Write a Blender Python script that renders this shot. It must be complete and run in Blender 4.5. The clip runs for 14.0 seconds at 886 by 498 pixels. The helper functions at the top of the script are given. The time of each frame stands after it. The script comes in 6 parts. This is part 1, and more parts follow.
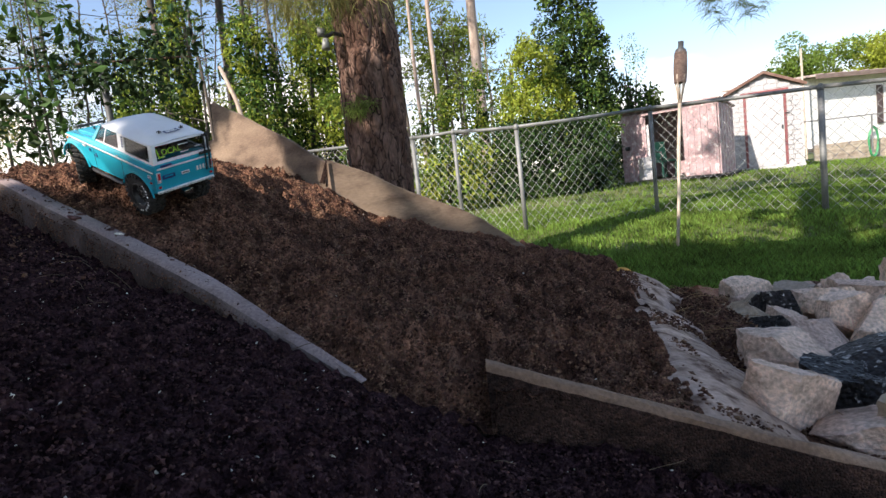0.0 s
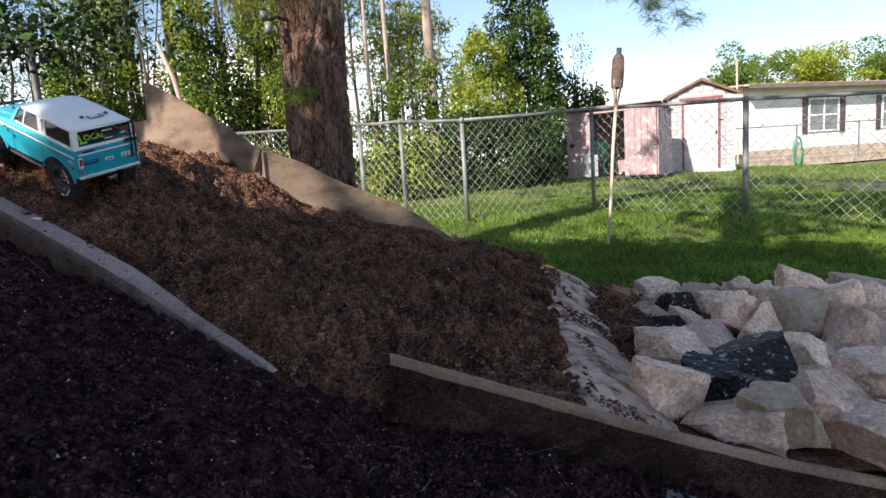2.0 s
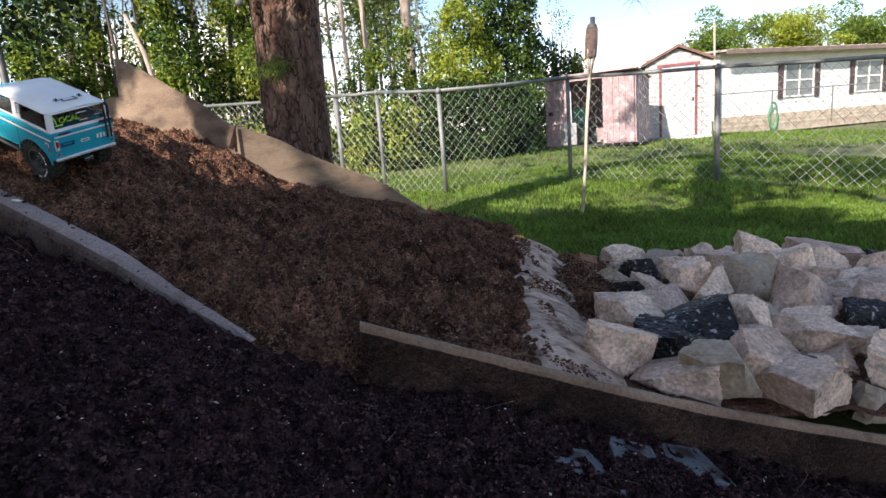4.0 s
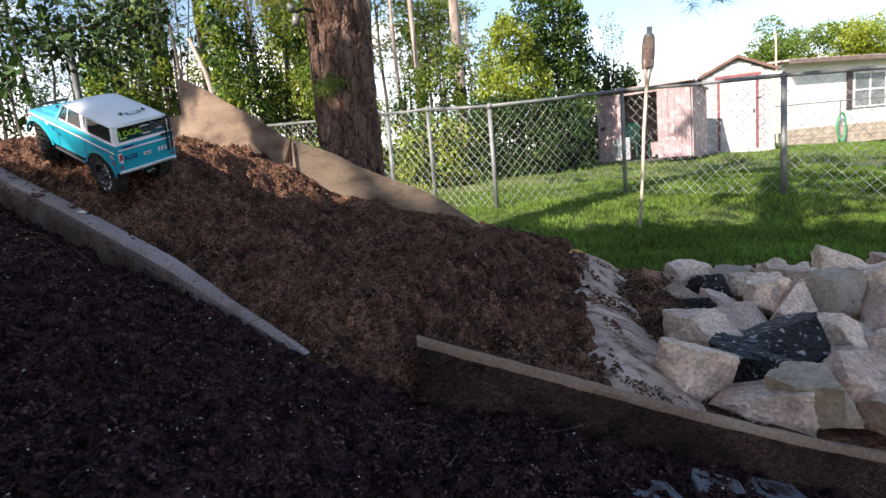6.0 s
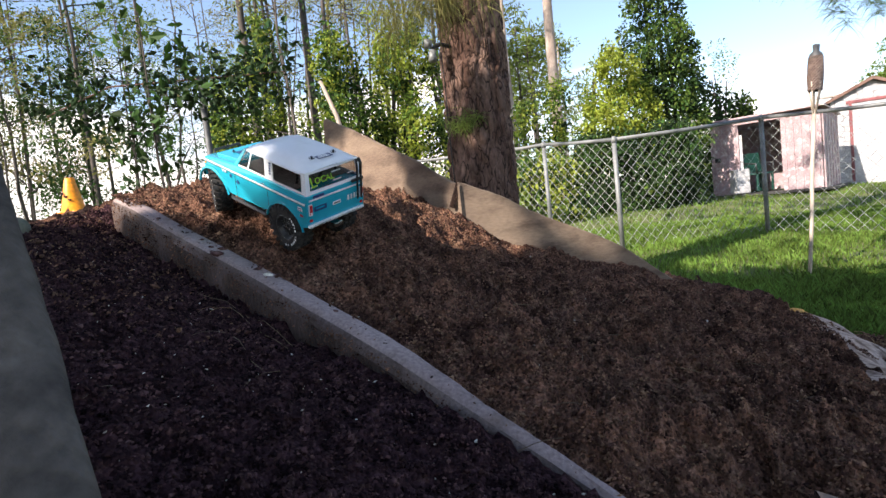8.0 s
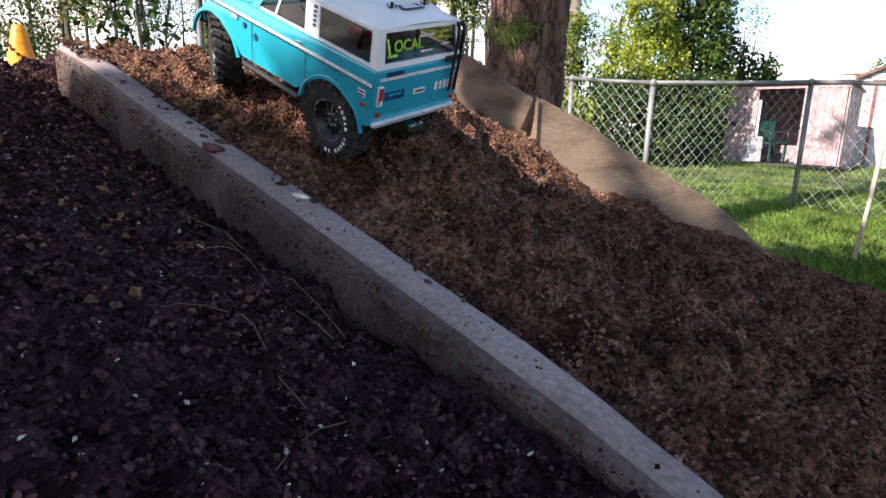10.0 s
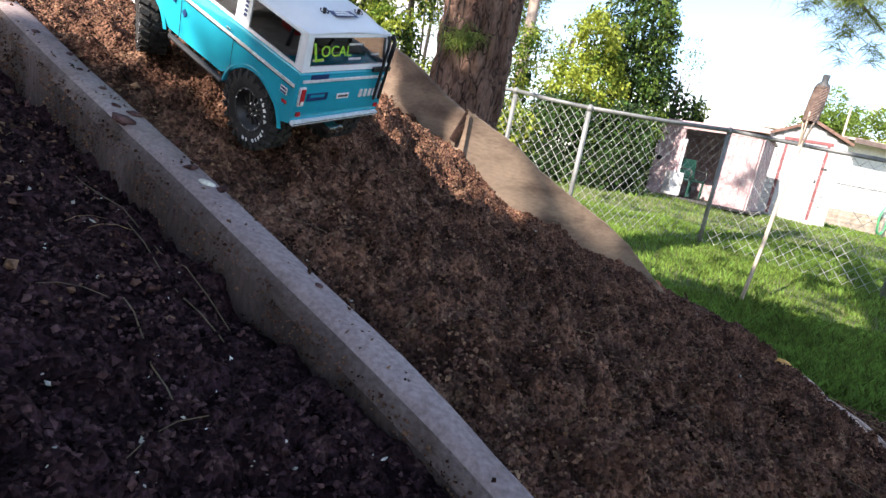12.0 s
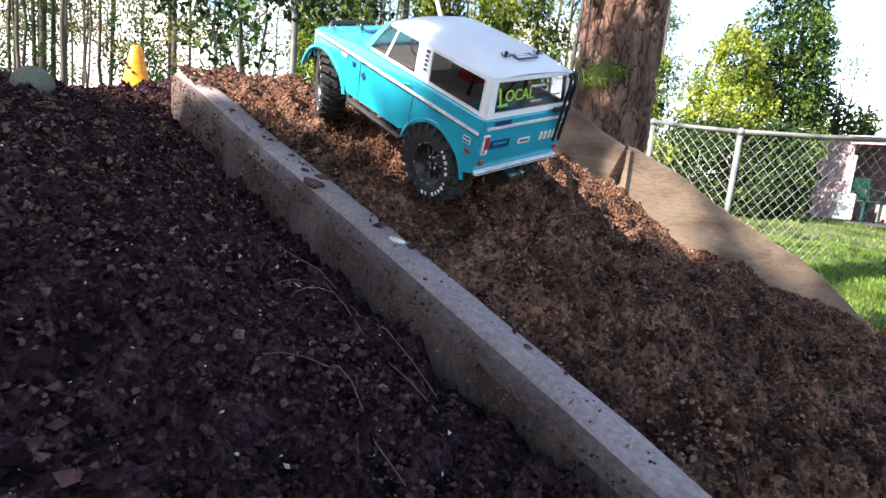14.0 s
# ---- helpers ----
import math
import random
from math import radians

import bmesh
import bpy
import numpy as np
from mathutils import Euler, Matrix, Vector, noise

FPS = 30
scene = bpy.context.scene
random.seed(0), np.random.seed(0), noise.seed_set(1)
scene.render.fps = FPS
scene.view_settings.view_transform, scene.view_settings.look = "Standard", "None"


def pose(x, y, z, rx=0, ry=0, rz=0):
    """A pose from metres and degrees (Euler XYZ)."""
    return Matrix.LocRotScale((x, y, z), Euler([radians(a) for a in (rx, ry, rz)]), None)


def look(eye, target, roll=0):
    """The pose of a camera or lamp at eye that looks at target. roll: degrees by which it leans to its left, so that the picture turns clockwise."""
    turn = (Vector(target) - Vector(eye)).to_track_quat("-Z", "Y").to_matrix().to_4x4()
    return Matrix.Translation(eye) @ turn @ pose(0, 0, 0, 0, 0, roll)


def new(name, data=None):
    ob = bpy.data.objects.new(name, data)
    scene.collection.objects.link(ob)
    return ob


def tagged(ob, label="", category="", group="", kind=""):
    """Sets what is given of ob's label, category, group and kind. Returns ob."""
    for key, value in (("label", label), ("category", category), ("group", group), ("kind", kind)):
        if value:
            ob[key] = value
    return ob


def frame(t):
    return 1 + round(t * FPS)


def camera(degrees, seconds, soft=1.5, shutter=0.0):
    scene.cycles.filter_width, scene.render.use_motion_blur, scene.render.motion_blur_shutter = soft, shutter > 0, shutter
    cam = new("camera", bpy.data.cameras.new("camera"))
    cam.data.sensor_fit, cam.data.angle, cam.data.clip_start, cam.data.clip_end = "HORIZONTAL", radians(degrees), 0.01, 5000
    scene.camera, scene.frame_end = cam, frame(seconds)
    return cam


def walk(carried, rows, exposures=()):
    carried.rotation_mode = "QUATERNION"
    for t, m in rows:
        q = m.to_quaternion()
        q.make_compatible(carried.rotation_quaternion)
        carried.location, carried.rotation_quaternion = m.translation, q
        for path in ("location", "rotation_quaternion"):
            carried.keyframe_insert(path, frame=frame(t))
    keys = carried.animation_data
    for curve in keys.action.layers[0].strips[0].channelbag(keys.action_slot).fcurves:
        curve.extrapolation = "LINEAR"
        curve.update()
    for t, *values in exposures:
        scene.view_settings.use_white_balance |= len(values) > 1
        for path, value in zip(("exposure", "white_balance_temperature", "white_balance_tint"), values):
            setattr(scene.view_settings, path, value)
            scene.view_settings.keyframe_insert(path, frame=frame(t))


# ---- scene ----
cam = camera(76.5, 14.0)
PATH = [
    (0, (-0.010, 0.081, 0.966), (-0.060, 2.069, 0.752), -6.65),
    (0.5, (-0.001, 0.083, 0.942), (-0.029, 2.065, 0.675), -5.71),
    (1, (0.021, 0.051, 0.959), (0.058, 2.027, 0.652), -4.49),
    (1.5, (0.038, 0.038, 0.971), (0.122, 2.015, 0.679), -5.26),
    (2, (0.054, 0.014, 0.992), (0.186, 1.991, 0.718), -3.96),
    (2.2, (0.069, 0.017, 0.989), (0.250, 1.992, 0.733), -5.53),
    (4.3, (0.086, -0.069, 1.011), (0.268, 1.884, 0.620), -4.56),
    (4.5, (0.088, -0.059, 1.006), (0.237, 1.900, 0.628), -4.77),
    (5, (0.074, -0.034, 1.000), (0.160, 1.934, 0.655), -5.34),
    (5.5, (0.066, -0.016, 0.991), (0.109, 1.959, 0.679), -5.54),
    (6, (0.064, -0.008, 0.989), (0.083, 1.968, 0.680), -5.37),
    (6.5, (0.068, -0.012, 0.992), (0.084, 1.964, 0.681), -4.90),
    (7, (0.067, -0.007, 0.986), (0.080, 1.969, 0.678), -5.00),
    (7.2, (0.057, 0.001, 0.990), (0.057, 1.978, 0.688), -4.99),
    (7.5, (-0.098, 0.130, 1.051), (-0.300, 2.108, 0.837), -4.86),
    (7.7, (-0.182, 0.200, 1.049), (-0.456, 2.176, 0.906), -6.61),
    (9.8, (-0.563, 0.756, 1.053), (-0.765, 2.706, 0.659), 1.54),
    (10, (-0.549, 0.730, 1.028), (-0.754, 2.677, 0.621), 1.69),
    (10.5, (-0.546, 0.725, 1.037), (-0.720, 2.678, 0.646), 1.42),
    (11, (-0.512, 0.701, 1.047), (-0.541, 2.661, 0.649), 6.06),
    (11.5, (-0.509, 0.700, 1.055), (-0.457, 2.656, 0.642), 8.34),
    (12, (-0.514, 0.704, 1.060), (-0.465, 2.662, 0.656), 10.67),
    (12.5, (-0.587, 0.747, 1.050), (-0.916, 2.687, 0.688), 8.36),
    (13, (-0.601, 0.753, 1.048), (-1.018, 2.678, 0.701), 5.61),
    (13.5, (-0.603, 0.752, 1.049), (-1.043, 2.675, 0.722), 4.98),
    (14, (-0.597, 0.752, 1.049), (-1.022, 2.680, 0.730), 5.59),
]
walk(cam, [(t, look(eye, target, roll)) for t, eye, target, roll in PATH],
     [(0, .96, 6900, 14), (2, .96, 6900, 14), (5, 1.11, 6900, 14), (7, 1.16, 6900, 14), (8.5, 1.19, 6800, 14), (10, 1.27, 6800, 16), (12, 1.57, 6800, 15), (14, 1.88, 6800, 15)])

SUN_TO = Vector((-.56, -.60, .57)).normalized()
world = bpy.data.worlds.new("sky")
scene.world = world
world.use_nodes = True
wn, wl = world.node_tree.nodes, world.node_tree.links
sky = wn.new("ShaderNodeTexSky")
sky.sky_type, sky.sun_disc = "NISHITA", False
sky.dust_density, sky.ozone_density = .3, 3.0
sky.sun_elevation = math.asin(SUN_TO.z)
sky.sun_rotation = math.atan2(SUN_TO.x, SUN_TO.y)
bg = wn["Background"]
bg.inputs[1].default_value = 0.125
# broken white cloud, thicker towards the horizon
wt, wmap, wnoise, wramp = wn.new("ShaderNodeTexCoord"), wn.new("ShaderNodeMapping"), wn.new("ShaderNodeTexNoise"), wn.new("ShaderNodeValToRGB")
wmap.inputs["Scale"].default_value = (1, 1, 3.2)
wnoise.inputs["Scale"].default_value, wnoise.inputs["Detail"].default_value = 2.1, 6
wl.new(wt.outputs["Generated"], wmap.inputs[0])
wl.new(wmap.outputs[0], wnoise.inputs["Vector"])
sep, mulz, addz = wn.new("ShaderNodeSeparateXYZ"), wn.new("ShaderNodeMath"), wn.new("ShaderNodeMath")
wl.new(wt.outputs["Generated"], sep.inputs[0])
mulz.operation, mulz.inputs[1].default_value = "MULTIPLY", -1.0
addz.operation = "ADD"
wl.new(sep.outputs[2], mulz.inputs[0])
wl.new(mulz.outputs[0], addz.inputs[0])
wl.new(wnoise.outputs[0], addz.inputs[1])
bank = wn.new("ShaderNodeMath")
bank.operation, bank.inputs[1].default_value = "MULTIPLY_ADD", -.16
wl.new(sep.outputs[0], bank.inputs[0])
wl.new(addz.outputs[0], bank.inputs[2])
wramp.color_ramp.elements[0].position, wramp.color_ramp.elements[1].position = .30, .46
wramp.color_ramp.elements[0].color = (.03, .03, .03, 1)
wl.new(bank.outputs[0], wramp.inputs[0])
wmix = wn.new("ShaderNodeMix")
wmix.data_type = "RGBA"
wl.new(wramp.outputs[0], wmix.inputs[0])
wl.new(sky.outputs[0], wmix.inputs[6])
wmix.inputs[7].default_value = (8.2, 7.8, 7.4, 1)
wl.new(wmix.outputs[2], bg.inputs[0])
sun = new("sun", bpy.data.lights.new("sun", "SUN"))
sun.data.energy, sun.data.angle, sun.data.color = 5.0, radians(0.53), (1, .95, .87)
sun.matrix_world = look(SUN_TO * 30, (0, 0, 0))


# ---- materials ----
def surf(name, c1, c2, scale=8.0, rough=.8, bump=.3, fine=60.0, metal=0.0, spread=(.35, .65), vary=0.0, stretch=(1, 1, 1), island=0.0, c3=None, coat=0.0, spots=(.62, .7), grain=0.0, plates=0.0, crack=(0, 0, 0), mottle=(.72, 1.18), shine=.5):
    """Colour between c1 and c2 by broad noise, broken by fine noise and bump; c3: stains or spots; vary, island: spread by object or piece;
    grain: crumbs of that scale, each of its own tone; plates: bark-like scales with cracks between."""
    m = bpy.data.materials.new(name)
    m.use_nodes = True
    n, l = m.node_tree.nodes, m.node_tree.links
    p = n["Principled BSDF"]
    tc, mp = n.new("ShaderNodeTexCoord"), n.new("ShaderNodeMapping")
    mp.inputs["Scale"].default_value = stretch
    l.new(tc.outputs["Object"], mp.inputs[0])

    def nz(s, d=5.0):
        t = n.new("ShaderNodeTexNoise")
        t.inputs["Scale"].default_value, t.inputs["Detail"].default_value = s, d
        l.new(mp.outputs[0], t.inputs["Vector"])
        return t.outputs[0]

    def mix(a, b, f, mode="MIX"):
        x = n.new("ShaderNodeMix")
        x.data_type, x.blend_type = "RGBA", mode
        for value, k in ((f, 0), (a, 6), (b, 7)):
            if hasattr(value, "is_output"):
                l.new(value, x.inputs[k])
            else:
                x.inputs[k].default_value = value if k == 0 else (*value, 1)
        return x.outputs[2]

    def ramp(v, lo, hi):
        r = n.new("ShaderNodeMapRange")
        r.inputs[1].default_value, r.inputs[2].default_value = lo, hi
        l.new(v, r.inputs[0])
        return r.outputs[0]

    broad, small = nz(scale), nz(fine, 4)
    col = mix(c1, c2, ramp(broad, *spread))
    if c3:
        col = mix(col, c3, ramp(nz(scale * 2.7, 6), *spots))
    grey = n.new("ShaderNodeMapRange")
    grey.inputs[1].default_value, grey.inputs[2].default_value, grey.inputs[3].default_value, grey.inputs[4].default_value = .3, .7, *mottle
    l.new(small, grey.inputs[0])
    comb = n.new("ShaderNodeCombineColor")
    for k in range(3):
        l.new(grey.outputs[0], comb.inputs[k])
    col = mix(col, comb.outputs[0], 1.0, "MULTIPLY")
    relief = small
    if grain or plates:
        vo = n.new("ShaderNodeTexVoronoi")
        vo.inputs["Scale"].default_value = grain or plates
        bend, warp = n.new("ShaderNodeMix"), n.new("ShaderNodeTexNoise")
        bend.data_type, bend.blend_type = "RGBA", "LINEAR_LIGHT"
        warp.inputs["Scale"].default_value = (grain or plates) * .7
        bend.inputs[0].default_value = (.35 if grain else 1.6) / (grain or plates)
        l.new(mp.outputs[0], warp.inputs["Vector"])
        l.new(mp.outputs[0], bend.inputs[6])
        l.new(warp.outputs[1], bend.inputs[7])
        l.new(bend.outputs[2], vo.inputs["Vector"])
        if grain:
            tone = n.new("ShaderNodeSeparateColor")
            l.new(vo.outputs["Color"], tone.inputs[0])
            mr = n.new("ShaderNodeMapRange")
            mr.inputs[3].default_value, mr.inputs[4].default_value = .42, 1.58
            l.new(tone.outputs[0], mr.inputs[0])
            gc = n.new("ShaderNodeCombineColor")
            for k in range(3):
                l.new(mr.outputs[0], gc.inputs[k])
            col = mix(col, gc.outputs[0], 1.0, "MULTIPLY")
            relief = ramp(vo.outputs["Distance"], .7, 0)
        else:
            vo.feature = "DISTANCE_TO_EDGE"
            relief = ramp(vo.outputs["Distance"], 0, .16)
            inv = n.new("ShaderNodeMath")
            inv.operation, inv.inputs[0].default_value = "SUBTRACT", 1
            l.new(ramp(vo.outputs["Distance"], .0, .075), inv.inputs[1])
            part_ = n.new("ShaderNodeMath")
            part_.operation = "MULTIPLY"
            l.new(inv.outputs[0], part_.inputs[0])
            l.new(ramp(nz(plates * 1.3, 3), .32, .46), part_.inputs[1])
            col = mix(col, crack, part_.outputs[0])
    if vary or island:
        src = n.new("ShaderNodeNewGeometry").outputs["Random Per Island"] if island else n.new("ShaderNodeObjectInfo").outputs["Random"]
        hs = n.new("ShaderNodeHueSaturation")
        for k, w in ((2, island or vary), (0, (island or vary) * .03)):
            r = n.new("ShaderNodeMapRange")
            mid = 1 if k == 2 else .5
            r.inputs[3].default_value, r.inputs[4].default_value = mid - w, mid + w
            l.new(src, r.inputs[0])
            l.new(r.outputs[0], hs.inputs[k])
        l.new(col, hs.inputs[4])
        col = hs.outputs[0]
    l.new(col, p.inputs["Base Color"])
    p.inputs["Roughness"].default_value, p.inputs["Metallic"].default_value = rough, metal
    p.inputs["Coat Weight"].default_value, p.inputs["Specular IOR Level"].default_value = coat, shine
    if bump:
        b = n.new("ShaderNodeBump")
        b.inputs["Strength"].default_value, b.inputs["Distance"].default_value = bump, .006
        l.new(relief, b.inputs["Height"])
        l.new(b.outputs[0], p.inputs["Normal"])
    return m


def leafy(name, rgb, thin=.35, spread=.35):
    """A leaf: diffuse with light coming through, a different tone for every leaf."""
    m = surf(name, rgb, [c * .62 for c in rgb], 1.2, .6, 0, 9, island=spread, shine=.15)
    n, l = m.node_tree.nodes, m.node_tree.links
    tr, mx, out = n.new("ShaderNodeBsdfTranslucent"), n.new("ShaderNodeMixShader"), n["Material Output"]
    p = n["Principled BSDF"]
    l.new(p.inputs["Base Color"].links[0].from_socket, tr.inputs[0])
    mx.inputs[0].default_value = thin
    l.new(p.outputs[0], mx.inputs[1])
    l.new(tr.outputs[0], mx.inputs[2])
    l.new(mx.outputs[0], out.inputs[0])
    return m


def glass(name, tint, rough=.03):
    m = bpy.data.materials.new(name)
    m.use_nodes = True
    p = m.node_tree.nodes["Principled BSDF"]
    p.inputs["Base Color"].default_value = (*tint, 1)
    p.inputs["Transmission Weight"].default_value, p.inputs["Roughness"].default_value, p.inputs["IOR"].default_value = 1, rough, 1.2
    return m


M = dict(
    mulch=surf("mulch", (.0160, .0078, .0086), (.056, .0275, .0305), 26, .98, 1, 240, c3=(.10, .056, .048), spots=(.58, .76), grain=170, shine=.04),
    dirt=surf("soil", (.042, .0205, .0150), (.212, .108, .071), 9, .95, 1, 200, c3=(.25, .148, .098), spots=(.56, .76), grain=190, shine=.06),
    clod=surf("clod", (.05, .0265, .019), (.227, .121, .083), 30, .95, .6, 240, island=.62, shine=.06),
    chip=surf("chip", (.0155, .0078, .0085), (.092, .0470, .0500), 40, .95, .5, 200, island=.85, shine=.05),
    pebble=surf("pebble", (.42, .37, .29), (.66, .61, .52), 40, .7, .2, 200, island=.3),
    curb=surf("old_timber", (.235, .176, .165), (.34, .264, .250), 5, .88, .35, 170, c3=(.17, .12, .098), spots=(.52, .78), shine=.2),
    # curb edge and face: dirt, and shade put into the colour
    curbedge=surf("worn_shaded_edge", (.115, .087, .079), (.20, .154, .141), 6, .9, .6, 190, c3=(.10, .072, .06), spots=(.5, .7), shine=.2),
    curbside=surf("damp_shaded_face", (.066, .048, .043), (.15, .111, .099), 6, .9, 1, 190, c3=(.07, .048, .04), spots=(.46, .7), stretch=(1, 1, .35), shine=.2),
    greyplank=surf("grey_plank", (.075, .063, .052), (.13, .11, .092), 7, .9, .6, 150, stretch=(1, 1, .5), c3=(.035, .03, .027), spots=(.5, .7), shine=.2),
    # board: top lit and sides shaded by colour
    boardtop=surf("lit_board_top", (.20, .122, .08), (.31, .205, .14), 6, .85, .5, 150, c3=(.13, .08, .055)),
    board=surf("dark_timber", (.04, .021, .016), (.085, .047, .036), 6, .85, .8, 150, c3=(.018, .010, .008), spots=(.5, .68), grain=240, shine=.2),
    ply=surf("weathered_plywood", (.15, .10, .07), (.255, .185, .13), 3, .85, .35, 70, stretch=(.8, .8, 2.2), c3=(.085, .055, .038), spots=(.48, .72), mottle=(.82, 1.12)),
    lawn=surf("lawn_soil", (.07, .085, .025), (.14, .155, .045), 1.6, .95, .6, 50, c3=(.17, .17, .06), spots=(.56, .7)),
    grass=leafy("grass_blade", (.172, .268, .050), .4, .55),
    concrete=surf("cement", (.36, .25, .19), (.58, .425, .34), 9, .95, 1, 70, c3=(.14, .082, .058), spots=(.48, .66), shine=.2),
    lime=surf("limestone", (.52, .36, .268), (.95, .70, .55), 7, .9, 1, 110, vary=.26, c3=(.27, .20, .15), spots=(.5, .74), mottle=(.62, 1.22)),
    tan=surf("tan_stone", (.30, .22, .15), (.44, .36, .28), 8, .85, .6, 90, vary=.12, c3=(.13, .09, .06)),
    tar=surf("asphalt_lump", (.012, .010, .010), (.035, .030, .029), 22, .6, 1, 110, vary=.2, c3=(.40, .38, .36), spots=(.60, .66), grain=90, shine=.3),
    slab=surf("wet_slab", (.085, .095, .105), (.16, .17, .18), 12, .45, .4, 120, c3=(.03, .022, .02), spots=(.5, .62)),
    brick=surf("brick_lump", (.24, .10, .06), (.33, .17, .11), 14, .9, .7, 110),
    bark=surf("pine_bark", (.105, .058, .043), (.235, .150, .118), 9, .95, 1, 70, stretch=(1, 1, .36), c3=(.09, .05, .038), spots=(.52, .66), plates=17, crack=(.014, .008, .007), mottle=(.6, 1.25), shine=.2),
    twig=surf("grey_bark", (.045, .036, .03), (.11, .09, .078), 5, .9, .6, 60, stretch=(1, 1, .3)),
    palebark=surf("pale_bark", (.30, .225, .18), (.45, .36, .30), 5, .9, .6, 50, stretch=(1, 1, .3)),
    # leafdark and leafsun carry shade and sunlight in the leaf colour
    leaf=leafy("broad_leaf", (.16, .24, .045), .35, .5),
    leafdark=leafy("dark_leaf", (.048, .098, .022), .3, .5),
    leafsun=leafy("sunlit_leaf", (.40, .46, .07), .45, .4),
    needle=leafy("pine_needle", (.20, .26, .06), .3),
    needlebrown=leafy("dry_needle", (.28, .26, .09), .3),
    drystem=surf("dry_stem", (.10, .065, .035), (.18, .125, .07), 20, .85, 0, 60, island=.4),
    straw=surf("pine_straw", (.22, .12, .05), (.36, .23, .11), 20, .8, 0, 60, island=.3),
    galv=surf("galvanised_steel", (.15, .155, .155), (.24, .245, .24), 6, .6, .1, 80, metal=.35),
    wire=surf("fence_wire", (.30, .305, .30), (.42, .425, .41), 6, .6, 0, 80, metal=.2),
    oldsteel=surf("dull_steel", (.07, .072, .075), (.13, .13, .13), 6, .6, .2, 80, metal=.3),
    # near-black leaf: deep shade put into the colour
    ivy=leafy("shaded_leaf", (.030, .058, .020), .15, .6),
    siding=surf("white_siding", (.40, .39, .40), (.52, .51, .52), 3, .6, .15, 30, vary=.06, c3=(.5, .48, .47), spots=(.62, .8)),
    shedgap=surf("shadow_gap", (.24, .235, .24), (.32, .315, .32), 3, .8, .1, 30),
    redtrim=surf("red_trim", (.16, .045, .05), (.25, .075, .075), 8, .6, .2, 60),
    shingle=surf("shingle", (.12, .065, .05), (.19, .115, .09), 9, .9, .5, 60),
    pink=surf("faded_pink_metal", (.30, .195, .205), (.41, .29, .30), 3, .55, .2, 40, c3=(.74, .64, .61), spots=(.55, .75)),
    dim=surf("dark_interior", (.03, .03, .03), (.06, .055, .05), 4, .9, .1, 30),
    house=surf("house_paint", (.66, .66, .65), (.76, .76, .75), 2, .6, .1, 20),
    brownroof=surf("roof_metal", (.33, .25, .22), (.48, .41, .38), 3, .5, .1, 20),
    fascia=surf("brown_fascia", (.14, .10, .085), (.2, .15, .13), 4, .6, .1, 30),
    skirt=surf("skirting_board", (.34, .27, .21), (.5, .42, .34), 4, .8, .3, 30, vary=.15),
    darkframe=surf("dark_shutter", (.05, .035, .035), (.09, .06, .06), 6, .6, .1, 40),
    hose=surf("green_hose", (.03, .22, .09), (.05, .30, .13), 10, .45, 0, 40),
    blue=surf("blue_body", (.008, .33, .45), (.012, .365, .49), 9, .22, .0, 80, coat=.6, mottle=(.97, 1.03)),
    white=surf("white_body", (.74, .75, .77), (.82, .83, .85), 9, .3, .0, 80, coat=.4, c3=(.70, .71, .73), spots=(.62, .8), mottle=(.98, 1.02)),
    rubber=surf("tyre_rubber", (.012, .011, .011), (.03, .027, .025), 40, .85, .4, 300, c3=(.10, .065, .045), spots=(.60, .74)),
    black=surf("black_plastic", (.012, .012, .013), (.022, .022, .024), 30, .42, .1, 200),
    chrome=surf("bright_metal", (.62, .62, .62), (.8, .8, .8), 30, .25, .0, 200, metal=1),
    trim=surf("silver_strip", (.62, .66, .68), (.78, .8, .82), 40, .35, 0, 200),
    redlens=surf("red_lens", (.40, .02, .025), (.52, .035, .04), 40, .2, 0, 200),
    amber=surf("amber_lens", (.8, .25, .02), (.9, .33, .03), 40, .25, 0, 200),
    navy=surf("dark_blue_sticker", (.008, .03, .11), (.012, .04, .15), 40, .4, 0, 200),
    lime_green=surf("green_sticker", (.30, .62, .03), (.36, .70, .05), 40, .4, 0, 200),
    sticker=surf("white_sticker", (.74, .74, .74), (.82, .82, .82), 40, .4, 0, 200),
    orange=surf("orange_plastic", (.85, .27, .01), (.92, .34, .015), 20, .45, .05, 100, c3=(.45, .17, .04), spots=(.66, .8)),
    ball=surf("dusty_ball", (.12, .125, .085), (.19, .19, .135), 25, .95, .5, 300),
    sponge=surf("orange_lump", (.55, .27, .06), (.7, .38, .10), 30, .9, .6, 150),
    bamboo=surf("bamboo", (.42, .34, .27), (.56, .48, .40), 6, .6, .2, 60, stretch=(1, 1, .2)),
    wicker=surf("wicker", (.13, .085, .07), (.21, .145, .12), 30, .7, .4, 120),
    edging=surf("edging_plastic", (.02, .016, .014), (.05, .038, .032), 8, .85, .4, 80, shine=.12),
    chairgreen=surf("green_plastic", (.006, .04, .03), (.012, .06, .045), 8, .5, 0, 80),
    cabin=surf("cabin_liner", (.22, .20, .19), (.3, .28, .26), 20, .7, .1, 90),
    pane=glass("tinted_pane", (.62, .62, .62)),
    windowglass=surf("window_glass", (.10, .12, .13), (.2, .22, .23), 1.5, .06, 0, 20),
)


